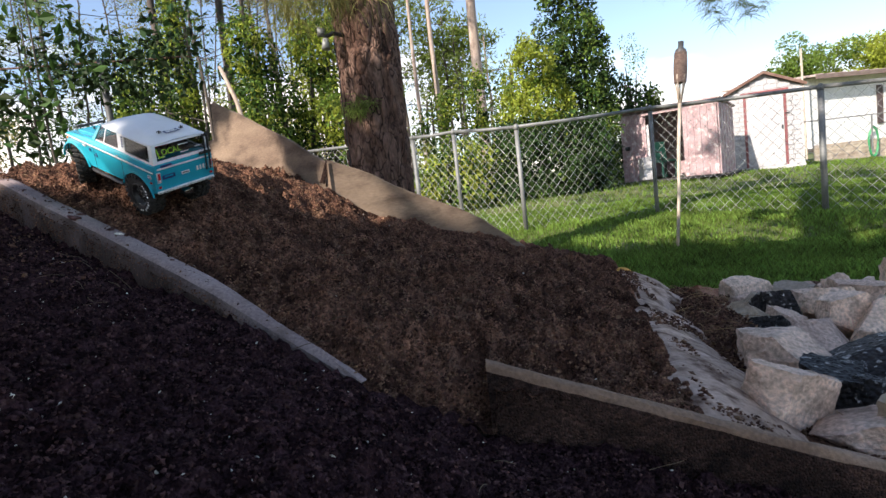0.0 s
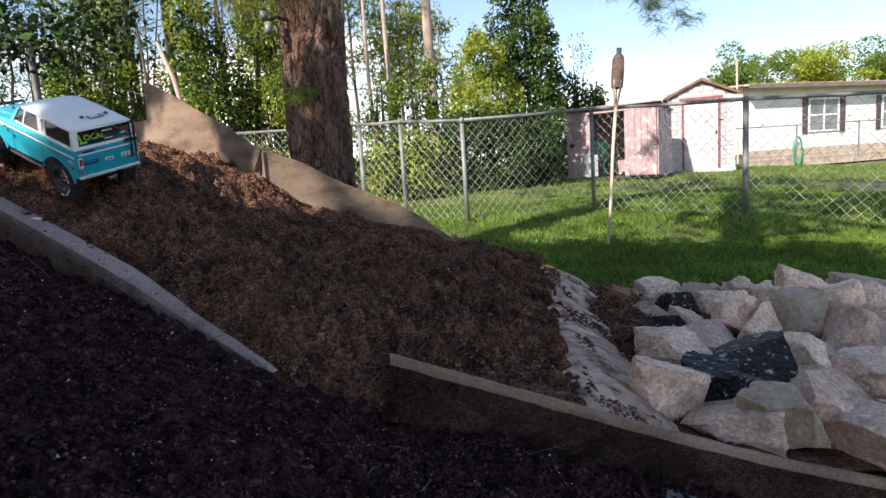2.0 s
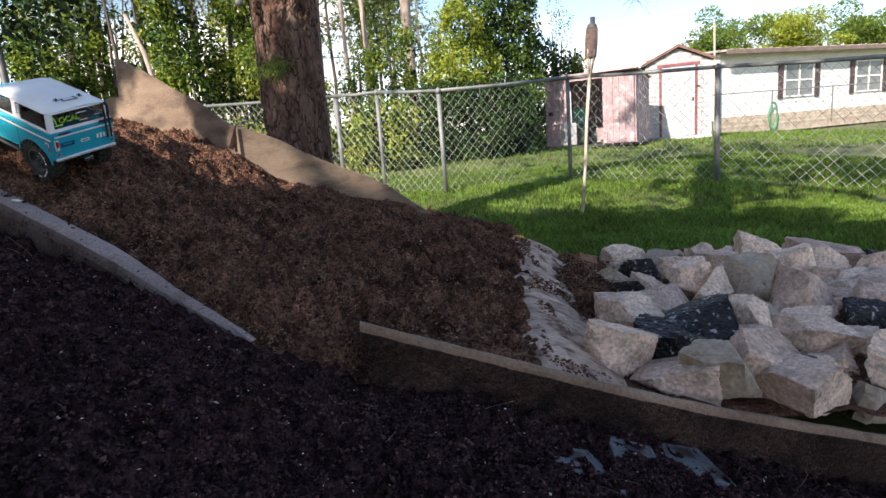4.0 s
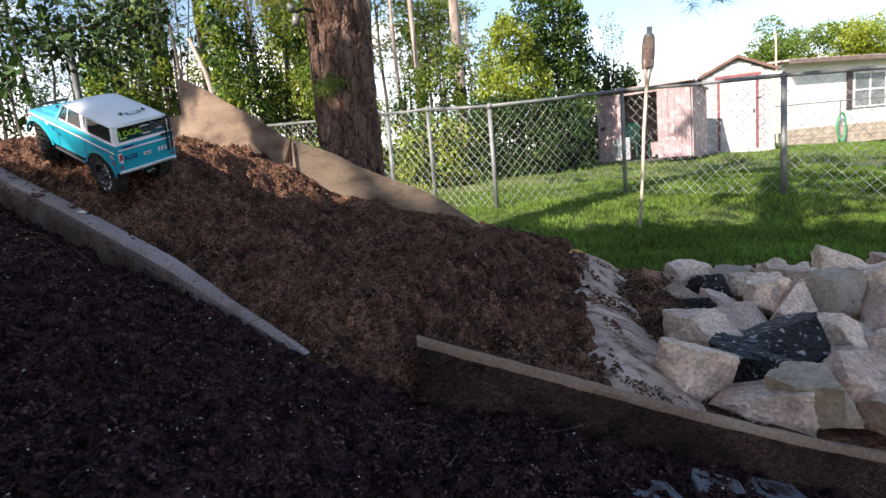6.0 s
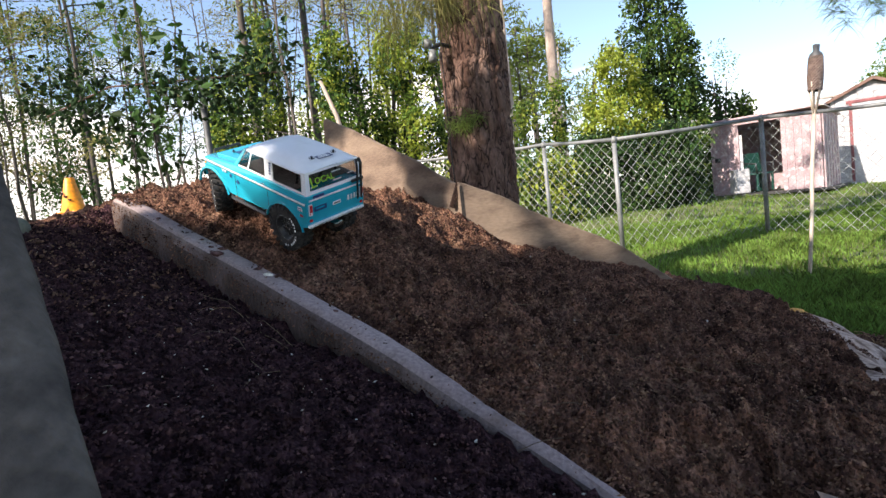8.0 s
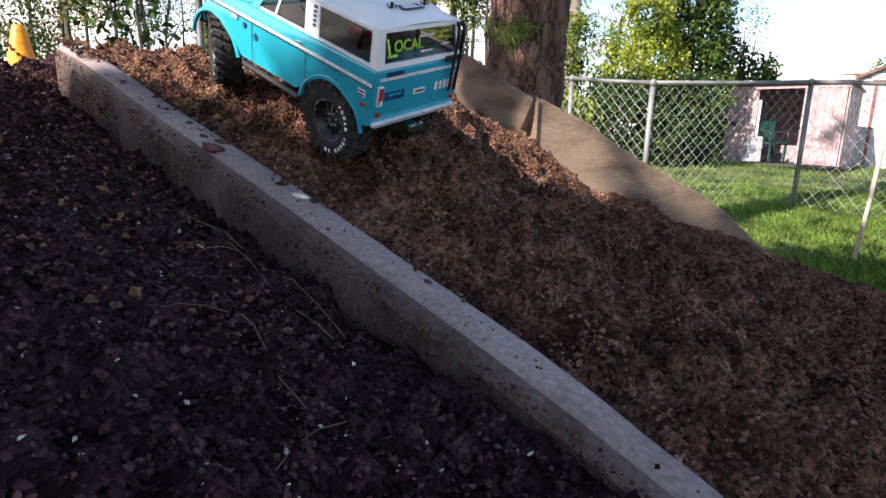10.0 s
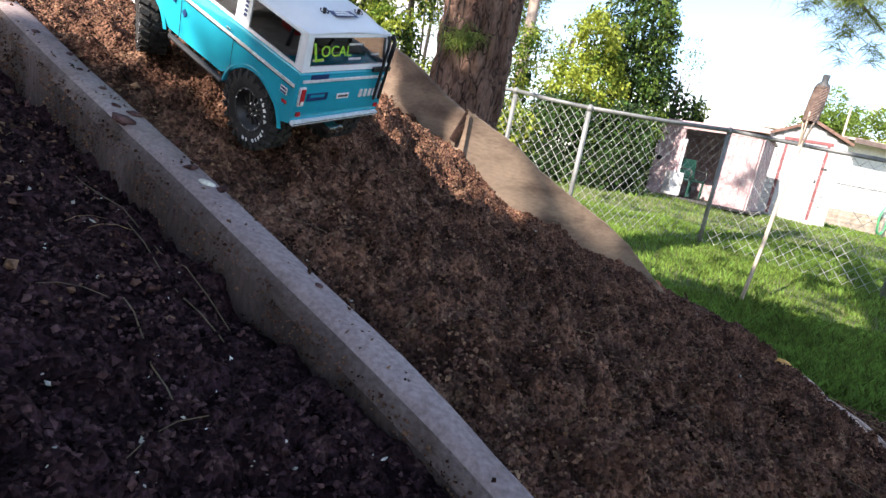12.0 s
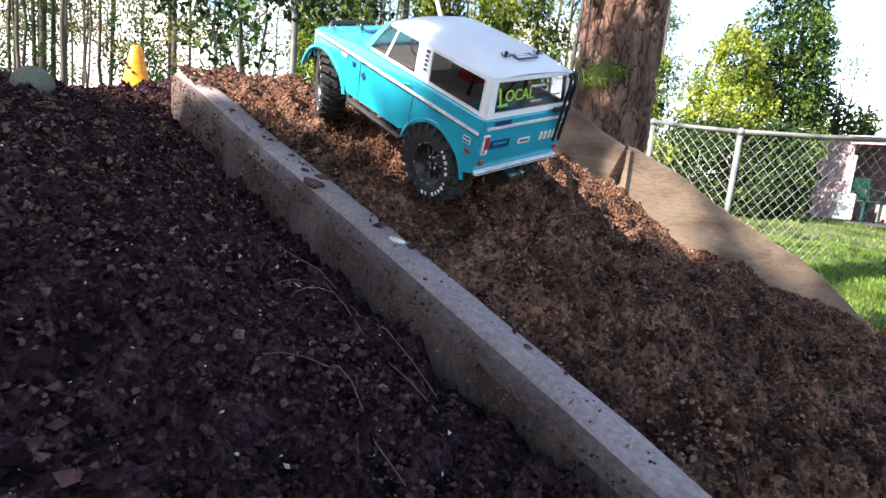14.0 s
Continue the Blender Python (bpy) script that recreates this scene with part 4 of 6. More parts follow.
def wheel_parts(wheel, s):
    """One wheel, axle along y, its outer face on the side s."""
    R, W = .059, .021
    v, f = revolve([(.030, -W * .8), (.040, -W), (.050, -W * .98), (.0545, -W * .85), (.0555, 0), (.0545, W * .85), (.050, W * .98), (.040, W), (.030, W * .8)], 40)
    tyre = part("tyre", raw("tyre", v, f, "rubber", True), wheel)
    lugs = bmesh.new()
    for k in range(22):
        a = 2 * math.pi * k / 22
        for y, turn, da in ((-.0145, 22, 0), (0, -30, .5), (.0145, -22, .15)):
            q = a + da * 2 * math.pi / 22
            m = Matrix.Rotation(-q, 4, "Y") @ Matrix.Translation((.0565, y, 0)) @ Matrix.Rotation(radians(turn), 4, "X")
            box_bm(lugs, (.0062, .0125 if y else .010, .0085), m)
        for y in (-.0205, .0205):
            m = Matrix.Rotation(-a, 4, "Y") @ Matrix.Translation((.0515, y, 0))
            box_bm(lugs, (.009, .0035, .007), m)
    part("tread", done(lugs, "lugs", "rubber"), tyre)
    # letters on the sidewall as plain bars
    bars = bmesh.new()
    for k in range(14):
        if k in (5, 11):
            continue
        a = radians(150 + 10.5 * k)
        m = Matrix.Rotation(-a, 4, "Y") @ Matrix.Translation((.0445, s * .0208, 0))
        box_bm(bars, (.0055, .0012, .0048 if k % 3 else .0028), m)
    part("sidewall_lettering", done(bars, "bars", "sticker"), tyre, "raised white lettering, worn")
    rv, rf = revolve([(.0, s * .006), (.012, s * .008), (.022, s * .003), (.027, s * .010), (.030, s * .017), (.0325, s * .0185), (.0325, -s * .018), (.026, -s * .018), (.0, -s * .016)], 36)
    rim = part("rim", raw("rim", rv, rf, "black", True), wheel, "glossy black rim")
    bolts = bmesh.new()
    for k in range(12):
        a = 2 * math.pi * k / 12
        bmesh.ops.create_uvsphere(bolts, u_segments=6, v_segments=4, radius=.0013, matrix=Matrix.Translation((.0298 * math.cos(a), s * .0182, .0298 * math.sin(a))))
    for k in range(6):
        a = 2 * math.pi * k / 6
        bmesh.ops.create_uvsphere(bolts, u_segments=6, v_segments=4, radius=.0019, matrix=Matrix.Translation((.009 * math.cos(a), s * .0085, .009 * math.sin(a))))
    bmesh.ops.create_cone(bolts, segments=12, radius1=.0045, radius2=.0035, depth=.007, cap_ends=True, matrix=Matrix.Translation((0, s * .011, 0)) @ Matrix.Rotation(radians(90), 4, "X"))
    part("hub_hardware", done(bolts, "bolts", "chrome"), rim, "bright wheel bolts and hub")
    spokes = bmesh.new()
    for k in range(10):
        a = 2 * math.pi * k / 10
        box_bm(spokes, (.016, .004, .0035), Matrix.Rotation(-a, 4, "Y") @ Matrix.Translation((.019, s * .0075, 0)) @ Matrix.Rotation(radians(-14 * s), 4, "Z"), .0008)
    part("spoke_disc", done(spokes, "spokes", "black"), rim)


def build_truck(m):
    truck = thing("model_truck", "blue and white radio-controlled model truck parked nose up on soil", "model truck", m)
    body = part("body", truck_body(), truck, "glossy sky-blue shell")
    for cx in (0, .284):
        for s in (-1, 1):
            part("wheel_arch", flare(cx, s), body)
    # white hard top: pillars, frames and roof
    B, T = .1675, .214
    hw, rw, xr, xt = .0800, .0735, -.0825, -.0735
    for s in (-1, 1):
        t = (0, -s * .0025, 0)
        def side(x, z):
            u = (z - B) / (T - B)
            return (x, s * (hw + (rw - hw) * u), z)
        part("quarter_frame", frame_panel([side(xr, B), side(xt, T), side(.058, T), side(.052, B)], [side(xr + .014, B + .004), side(xr + .020, T - .005), side(.036, T - .005), side(.030, B + .004)], t, "white"), truck, "white quarter panel")
        part("quarter_pane", sheet_panel([side(xr + .0135, B + .0035), side(xr + .0195, T - .0045), side(.0365, T - .0045), side(.0305, B + .0035)], (0, -s * .0008, 0), "pane"), truck, "tinted quarter window")
        part("pane_trim", frame_panel([side(xr + .0125, B + .0025), side(xr + .0185, T - .0035), side(.0375, T - .0035), side(.0315, B + .0025)], [side(xr + .0145, B + .0045), side(xr + .0205, T - .0055), side(.0355, T - .0055), side(.0295, B + .0045)], (0, s * .0009, 0), "trim"), truck)
        part("door_frame", frame_panel([side(.053, B), side(.059, T), side(.137, T), side(.178, B)], [side(.061, B + .004), side(.066, T - .004), side(.130, T - .004), side(.164, B + .004)], t, "white"), truck, "white door window frame")
        part("door_pane", sheet_panel([side(.0605, B + .0035), side(.0655, T - .0035), side(.1305, T - .0035), side(.1645, B + .0035)], (0, -s * .0008, 0), "pane"), truck, "tinted door window")
        part("vent_bar", sheet_panel([side(.122, B + .003), side(.1265, B + .003), side(.112, T - .003), side(.1085, T - .003)], (0, s * .0012, 0), "white"), truck)
        part("a_pillar", sheet_panel([side(.1645, B), side(.1785, B), side(.1385, T), side(.1295, T)], (0, s * .0014, 0), "blue"), truck)
        part("sticker", sheet_panel([side(.036, B + .012), side(.046, B + .012), side(.048, T - .012), side(.039, T - .012)], (0, s * .001, 0), "sticker"), truck, "white sticker with worn print")
        for q in range(5):
            part("sticker_bar", sheet_panel([side(.0385 + q * .0006, B + .014 + q * .0055), side(.0445 + q * .0006, B + .014 + q * .0055), side(.0448 + q * .0006, B + .0175 + q * .0055), side(.0388 + q * .0006, B + .0175 + q * .0055)], (0, s * .0016, 0), "navy"), truck)
    def back(y, z):
        u = (z - B) / (T - B)
        return (xr + (xt - xr) * u - .0006, y, z)
    part("rear_frame", frame_panel([back(-hw, B), back(-rw, T), back(rw, T), back(hw, B)], [back(-.068, B + .007), back(-.064, T - .005), back(.064, T - .005), back(.068, B + .007)], (.0025, 0, 0), "white"), truck, "white rear frame")
    part("rear_pane", sheet_panel([back(-.0685, B + .0065), back(-.0645, T - .0045), back(.0645, T - .0045), back(.0685, B + .0065)], (.0008, 0, 0), "pane"), truck, "tinted rear window")
    part("windscreen_frame", frame_panel([(.1805, -hw, B), (.1395, -rw, T), (.1395, rw, T), (.1805, hw, B)], [(.177, -.071, B + .004), (.143, -.066, T - .004), (.143, .066, T - .004), (.177, .071, B + .004)], (-.003, 0, 0), "blue"), truck, "blue windscreen frame")
    part("windscreen", sheet_panel([(.1765, -.0712, B + .0038), (.1425, -.0662, T - .0038), (.1425, .0662, T - .0038), (.1765, .0712, B + .0038)], (-.0008, 0, 0), "pane"), truck, "clear windscreen")
    # roof: crowned slab with rounded edges
    v, f = [], []
    nx, ny = 30, 22
    for a in range(nx + 1):
        for b in range(ny + 1):
            u, w = -1 + 2 * a / nx, -1 + 2 * b / ny
            e = (abs(u) ** 6 + abs(w) ** 6) ** (1 / 6)
            x, y = .033 + .108 * u, .0755 * w
            v.append((x, y, .2125 + .0155 * (1 - min(1, e) ** 4.5) + .0035 * (1 - w * w)))
    f = [(a * (ny + 1) + b, (a + 1) * (ny + 1) + b, (a + 1) * (ny + 1) + b + 1, a * (ny + 1) + b + 1) for a in range(nx) for b in range(ny)]
    rim_o = [a * (ny + 1) for a in range(nx + 1)] + [nx * (ny + 1) + b for b in range(1, ny + 1)] + [a * (ny + 1) + ny for a in range(nx - 1, -1, -1)] + [b for b in range(ny - 1, 0, -1)]
    f.append(tuple(rim_o))
    part("roof", raw("roof", v, f, "white", True), truck, "white crowned roof, scuffed")
    for y in (-.03, .03):
        for x in (-.045,):
            pin = part("body_post", raw("post", *tube([(x, y, .222), (x, y, .234)], .0022, 8), "black"), truck)
            part("clip", raw("clip", *tube([(x + .006 * math.cos(a), y + .005 * math.sin(a), .230 + .001 * math.sin(3 * a)) for a in np.linspace(0, 5.6, 12)], .0007, 5), "black"), pin)
    part("roof_sticker", box("roof_sticker", (.022, .038, .0006), "navy", pose(-.046, 0, .2283)), truck, "dark blue roof sticker")
    for q in range(3):
        part("sticker_bar", box("bar", (.004, .03 - q * .006, .0005), "sticker", pose(-.052 + q * .006, .001, .2288)), truck)
    # bonnet details
    for y in (-.028, .028):
        pin = part("body_post", raw("post", *tube([(.262, y, .152), (.262, y, .168)], .0018, 8), "black"), truck)
        part("clip", raw("clip", *tube([(.262 + .005 * math.cos(a), y + .004 * math.sin(a), .164) for a in np.linspace(0, 5.6, 10)], .0006, 5), "black"), pin)
    part("bonnet_ridge", box("ridge", (.10, .11, .004), "blue", pose(.245, 0, .1605, 0, 5.3, 0), .0015), truck)
    part("cowl_vent", box("cowl", (.014, .12, .0016), "black", pose(.188, 0, .1665, 0, 8, 0), .0004), truck, "dark cowl vent")
    part("bonnet_sticker", box("bonnet_sticker", (.016, .03, .0005), "navy", pose(.25, .012, .1632, 0, 5.3, 0)), truck, "small faded sticker")
    # side strips, lamps and stickers
    for s in (-1, 1):
        part("side_strip", box("strip", (.388, .0016, .0042), "trim", pose(.115, s * .0835, .1475), .0005), truck, "bright strip along the flank")
        # black line painted below the bright strip as its shade
        part("strip_shade", box("strip", (.388, .001, .0012), "black", pose(.115, s * .0836, .1445)), truck)
        part("front_lamp", box("lamp", (.006, .004, .005), "amber", pose(.309, s * .0795, .137), .001), truck, "amber side lamp")
        part("side_badge", box("badge", (.014, .001, .0045), "sticker", pose(.222, s * .0836, .1395)), truck)
        part("badge_bar", box("badge", (.011, .0012, .0018), "navy", pose(.222, s * .0838, .1395)), truck)
        part("rear_sticker", box("badge", (.013, .001, .009), "sticker", pose(-.062, s * .0836, .133)), truck, "white worded sticker, too small to read")
        for q in range(2):
            part("sticker_bar", box("bar", (.011, .0012, .0025), "navy", pose(-.062, s * .0839, .1305 + q * .0045)), truck)
        part("side_marker", box("marker", (.009, .0014, .0045), "redlens", pose(-.066, s * .0836, .119), .0004), truck, "red side marker")
        part("door_emblem", box("emblem", (.0085, .001, .0085), "navy", pose(.168, s * .0837, .126, 0, 45, 0)), truck, "dark diamond emblem")
        part("wing_emblem", box("emblem", (.006, .001, .008), "navy", pose(.196, s * .0837, .1345)), truck, "small dark emblem")
        part("door_gap", box("gap", (.0008, .0006, .058), "black", pose(.052, s * .0834, .116)), truck)
        part("door_gap", box("gap", (.0008, .0006, .058), "black", pose(.178, s * .0834, .116)), truck)
        part("door_catch", box("catch", (.009, .0022, .003), "chrome", pose(.064, s * .0842, .154), .0006), truck, "bright door catch")
        part("rock_slider", raw("slider", *tube([(.055, s * .066, .084), (.07, s * .08, .074), (.205, s * .08, .074), (.22, s * .066, .084)], .0045, 8), "black"), truck, "black side step rail")
        # tail
        lampm = part("tail_lamp", box("lamp", (.004, .0095, .026), "trim", pose(-.0838, s * .0725, .134), .001), truck, "bright tail lamp bezel")
        part("lens", box("lens", (.003, .0065, .022), "redlens", pose(-.0858, s * .0725, .1345), .0008), lampm, "red lens")
        part("reverse_lens", box("lens", (.0032, .0045, .005), "sticker", pose(-.0862, s * .0725, .1265), .0005), lampm, "white lens")
        part("reflector", box("reflector", (.002, .007, .006), "redlens", pose(-.0842, s * .0725, .109), .0005), truck)
    part("tail_strip", box("strip", (.0016, .15, .004), "trim", pose(-.084, 0, .155), .0005), truck, "bright tailgate strip")
    part("rear_bumper", box("bumper", (.007, .160, .0062), "trim", pose(-.0835, 0, .0955), .002), truck, "silver rear bumper")
    part("bumper_groove", box("groove", (.0074, .158, .0010), "black", pose(-.0836, 0, .0955)), truck)
    part("plate", box("plate", (.001, .022, .0075), "sticker", pose(-.0842, 0, .130)), truck, "small plain number plate")
    part("plate_bar", box("bar", (.0012, .017, .003), "darkframe", pose(-.0845, 0, .130)), truck)
    for q, y in enumerate((-.034, -.043, -.052, -.061)):
        part("tail_letter_bar", box("bar", (.001, .0052, .0115), "sticker", pose(-.0843, y, .131)), truck, "white bar badge")
    part("tail_sticker", box("sticker", (.001, .034, .0105), "navy", pose(-.0842, .046, .132)), truck, "dark blue sticker")
    part("tail_sticker", box("sticker", (.001, .029, .0062), "navy", pose(-.0842, .049, .1605)), truck, "dark blue sticker")
    for q, (y, w) in enumerate(((.052, .012), (.040, .011))):
        part("sticker_bar", box("bar", (.0013, w, .0035), "blue", pose(-.0844, y, .1335)), truck)
    turn = Matrix.Translation((-.0808, .034, .193)) @ Matrix(((0, 0, -1, 0), (-1, 0, 0, 0), (0, 1, 0, 0), (0, 0, 0, 1))) @ Matrix.Rotation(radians(-11), 4, "X")
    part("window_word", text_mesh("OCAL", .0195, "lime_green"), truck, "bright green letters OCAL of the word LOCAL", turn @ Matrix.Translation((.006, 0, 0)))
    part("window_letter", text_mesh("L", .034, "lime_green"), truck, "tall green first letter L of the word LOCAL", turn @ Matrix.Translation((-.0245, -.0015, 0)) @ Matrix.Rotation(radians(8), 4, "Z"))
    for y, z, w in ((-.008, .2005, .026), (-.008, .182, .022), (.055, .1815, .018), (-.046, .187, .016)):
        part("window_sticker", box("bar", (.001, w, .0028), "sticker", pose(-.0825 + (z - .168) * .19, y, z)), truck, "pale bar sticker")
    # twin black stacks on the tailgate corner
    for y in (-.058, -.069):
        part("snorkel_rod", raw("rod", *tube([(-.0895, y, .122), (-.0895, y, .20), (-.0875, y, .211), (-.083, y - .001, .214)], .0022, 8), "black"), truck, "black upright rod")
    part("stack_head", raw("head", *tube([(-.0875, -.0695, .178), (-.0885, -.0695, .206), (-.083, -.0695, .214), (-.077, -.0695, .207)], .0034, 10), "black", True), truck, "black curved air intake")
    part("stack_bracket", box("bracket", (.004, .034, .007), "black", pose(-.0868, -.060, .168), .0008), truck)
    # chassis, axles, links
    for y in (-.022, .022):
        part("chassis_rail", box("rail", (.35, .008, .014), "black", pose(.12, y, .080), .001), truck)
    for x in (0, .284):
        axle = part("axle", raw("axle", *tube([(x, -.06, .059), (x, .06, .059)], .006, 10), "black"), truck)
        bm = bmesh.new()
        bmesh.ops.create_uvsphere(bm, u_segments=12, v_segments=8, radius=.015, matrix=Matrix.Translation((x, .012, .059)))
        part("diff", done(bm, "diff", "black", True), axle)
        for y in (-.045, .045):
            part("shock", raw("shock", *tube([(x + (.02 if x else .025), y, .063), (x + .035, y * .85, .125)], .0055, 8), "black"), truck)
    for y in (-.035, .035):
        for x0, x1 in ((.012, .12), (.272, .165)):
            part("link", raw("link", *tube([(x0, y, .054), (x1, y * .6, .074)], .003, 6), "chrome"), truck, "bright suspension link")
    part("skid_plate", box("skid", (.07, .05, .006), "black", pose(.14, 0, .070), .001), truck)
    part("tow_hitch", box("hitch", (.018, .022, .010), "chrome", pose(-.083, .004, .079), .002), truck, "bright tow hitch")
    part("hitch_ball", box("ball", (.006, .007, .012), "chrome", pose(-.093, -.003, .082), .002), truck)
    part("front_hoop", raw("hoop", *tube([(.322, -.04, .105), (.335, -.04, .125), (.338, -.036, .150), (.338, .036, .150), (.335, .04, .125), (.322, .04, .105)], .0038, 8), "black"), truck, "black front bull bar")
    part("front_bumper", box("bumper", (.012, .15, .016), "black", pose(.328, 0, .104), .003), truck)
    part("grille", box("grille", (.003, .12, .028), "sticker", pose(.3205, 0, .132), .001), truck)
    for y in (-.048, .048):
        lamp = bmesh.new()
        bmesh.ops.create_cone(lamp, segments=20, radius1=.0125, radius2=.0125, depth=.004, cap_ends=True, matrix=Matrix.Translation((.3225, y, .133)) @ Matrix.Rotation(radians(90), 4, "Y"))
        part("headlight", done(lamp, "headlight", "chrome"), truck, "round headlight")
    # cabin
    part("cabin_floor", box("floor", (.20, .145, .004), "cabin", pose(.06, 0, .1695), .001), truck)
    part("roll_hoop", raw("hoop", *tube([(-.02, -.055, .17), (-.022, -.05, .208), (-.022, .05, .208), (-.02, .055, .17)], .003, 8), "black"), truck)
    part("seat", box("seat", (.03, .045, .035), "cabin", pose(.075, .034, .186, 0, -8, 0), .006), truck)
    part("seat", box("seat", (.03, .045, .035), "cabin", pose(.075, -.034, .186, 0, -8, 0), .006), truck)
    part("steering_wheel", raw("wheel", *tube([(.115 + .006 * math.sin(a), .034 + .012 * math.cos(a), .186 + .011 * math.sin(a)) for a in np.linspace(0, 6.2, 16)], .0015, 6), "black"), truck)
    part("red_box", box("box", (.03, .05, .012), "redlens", pose(.02, 0, .178), .002), truck, "red electronics box")
    part("wiring", raw("wire", *tube([(-.05 + .02 * math.cos(a) * .6, .02 * math.sin(a) + .03, .19 + .012 * math.sin(2 * a)) for a in np.linspace(0, 6.2, 20)], .0012, 5), "black"), truck)
    for x in (0, .284):
        for s in (-1, 1):
            wheel = part("wheel", None, truck, "knobbly black wheel", pose(x, s * .066, .067, 0, 20 * s + x * 90, -24 if x else 0) @ Matrix.Scale(.94, 4))
            wheel_parts(wheel, s)
    return truck


heading, climb, lean = radians(150.14), radians(22.47), radians(-14.47)
ahead = Vector((math.cos(heading) * math.cos(climb), math.sin(heading) * math.cos(climb), math.sin(climb)))
left = Vector((-math.sin(heading), math.cos(heading), 0))
up = ahead.cross(left)
left, up = left * math.cos(lean) + up * math.sin(lean), up * math.cos(lean) - left * math.sin(lean)
build_truck(Matrix(((ahead.x, left.x, up.x, -.763), (ahead.y, left.y, up.y, 1.598), (ahead.z, left.z, up.z, .998), (0, 0, 0, 1))))

# ---- cone and ball at the head of the slope ----
cone_v, cone_f = revolve([(.0, .125), (.013, .125), (.016, .12), (.040, .006), (.045, .004), (.045, 0), (.0, 0)], 28)
cone = thing("traffic_cone", "small orange plastic marker cone, scuffed, on the bank top", "traffic cone", pose(-2.37, 2.75, 1.205) @ Matrix.Scale(1.33, 4))
part("cone_shell", raw("cone", [(x, z, y) for x, y, z in cone_v], [q[::-1] for q in cone_f], "orange", True), cone, "orange tapered shell")
part("cone_foot", box("foot", (.075, .075, .006), "orange", pose(0, 0, .002), .002), cone)
for k in range(3):
    part("scuff", box("bar", (.004, .012, .008), "board", pose(.012 - k * .012, -.028 - k * .001, .045 + .012 * k, 14, 0, 80)), cone, "dark scuffed marking")
bm = bmesh.new()
bmesh.ops.create_icosphere(bm, subdivisions=4, radius=.031)
thing("tennis_ball", "faded green tennis ball, dusty, half sunk in mulch", "ball", pose(-1.545, 1.58, 1.105) @ Matrix.Scale(1.08, 4), me=done(bm, "ball", "ball", True))


# ---- big pine by the track ----
def bark_trunk(x, y, z0, z1, r0, r1, material, sides=72, rows=150, deep=.02, scale=(7, 2.6)):
    v, f = [], []
    for k in range(rows + 1):
        z = z0 + (z1 - z0) * k / rows
        r = r0 + (r1 - r0) * k / rows + .10 * math.exp(-(z - z0) / .25)
        for a in range(sides):
            q = 2 * math.pi * a / sides
            p = Vector((math.cos(q) * r * scale[0] * 2, math.sin(q) * r * scale[0] * 2, z * scale[1] * 2))
            p += Vector((noise.noise(p * .8), noise.noise(p * .8 + Vector((9, 0, 0))), noise.noise(p * .8 + Vector((0, 7, 0))))) * .5
            d, _ = noise.voronoi(p)
            plate = min(1, (d[1] - d[0]) * 3.2)
            rr = r - deep * (1 - plate) + .006 * noise.noise(p * 3) + .02 * noise.noise(Vector((math.cos(q), math.sin(q), z * .7)))
            v.append((x + rr * math.cos(q), y + rr * math.sin(q), z))
        if k:
            o = (k - 1) * sides
            f += [(o + a, o + (a + 1) % sides, o + sides + (a + 1) % sides, o + sides + a) for a in range(sides)]
    return raw("trunk", v, f, material, True)


def needle_tuft(c, n, length, r, droop=.4, width=.0016, up=0.0):
    v, f = [], []
    for _ in range(n):
        d = Vector(r.normal(size=3))
        d.z = d.z * .6 - droop + up
        d.normalize()
        s = length * r.uniform(.6, 1.2)
        a = Vector(c) + Vector(r.normal(size=3)) * length * .12
        b = a + d * s * .55
        e = b + (d + Vector((0, 0, -droop))).normalized() * s * .45
        w = d.orthogonal().normalized() * width
        o = len(v)
        v += [a - w, a + w, b + w, b - w, e]
        f += [(o, o + 1, o + 2, o + 3), (o + 3, o + 2, o + 4)]
    return v, f


r = np.random.default_rng(8)
PX, PY = -.465, 3.99
pine = thing("pine_tree", "big slash pine with scaly plated bark beside the track", "pine tree", pose(0, 0, 0))
part("trunk", bark_trunk(PX, PY, .1, 7.5, .225, .17, "bark", 120, 480, .022), pine)
tuft = joined([needle_tuft((PX - .07 + r.normal() * .05, PY - .22, 1.565 + r.normal() * .03), 26, .11, r, .5, .0014) for _ in range(12)])
part("trunk_sprout", raw("sprout", *tuft, "needle"), pine, "tuft of green needles sprouting from the bark")
drape = joined([needle_tuft((PX - .28 + r.uniform(-.25, .42), PY - .30 + r.uniform(-.12, .1), 2.31 + r.uniform(-.14, .3)), 26, .30, r, 1.3, .0016) for _ in range(46)])
part("needle_drape", raw("drape", *drape, "needlebrown"), pine, "drooping yellow-green needle sprays")
limb_pts = [(PX, PY, 4.3), (.6, 4.8, 4.0), (1.7, 5.5, 3.45), (2.7, 6.1, 2.95), (3.5, 6.6, 2.78)]
limb = part("limb", raw("limb", *tube(limb_pts, [.05, .04, .03, .018, .008], 10), "bark", True), pine)
tips = []
for _ in range(64):
    u = r.uniform(.62, 1)
    k = min(3, int(u * 4))
    a = Vector(limb_pts[k]).lerp(Vector(limb_pts[k + 1]), u * 4 - k)
    tips.append(needle_tuft(a + Vector((r.uniform(-.3, .3), r.uniform(-.3, .3), r.uniform(-.34, .15))), 44, .2, r, .45, .0028))
part("needle_spray", raw("sprays", *joined(tips), "needle"), pine, "dark needle sprays of an overhanging limb")
crown = []
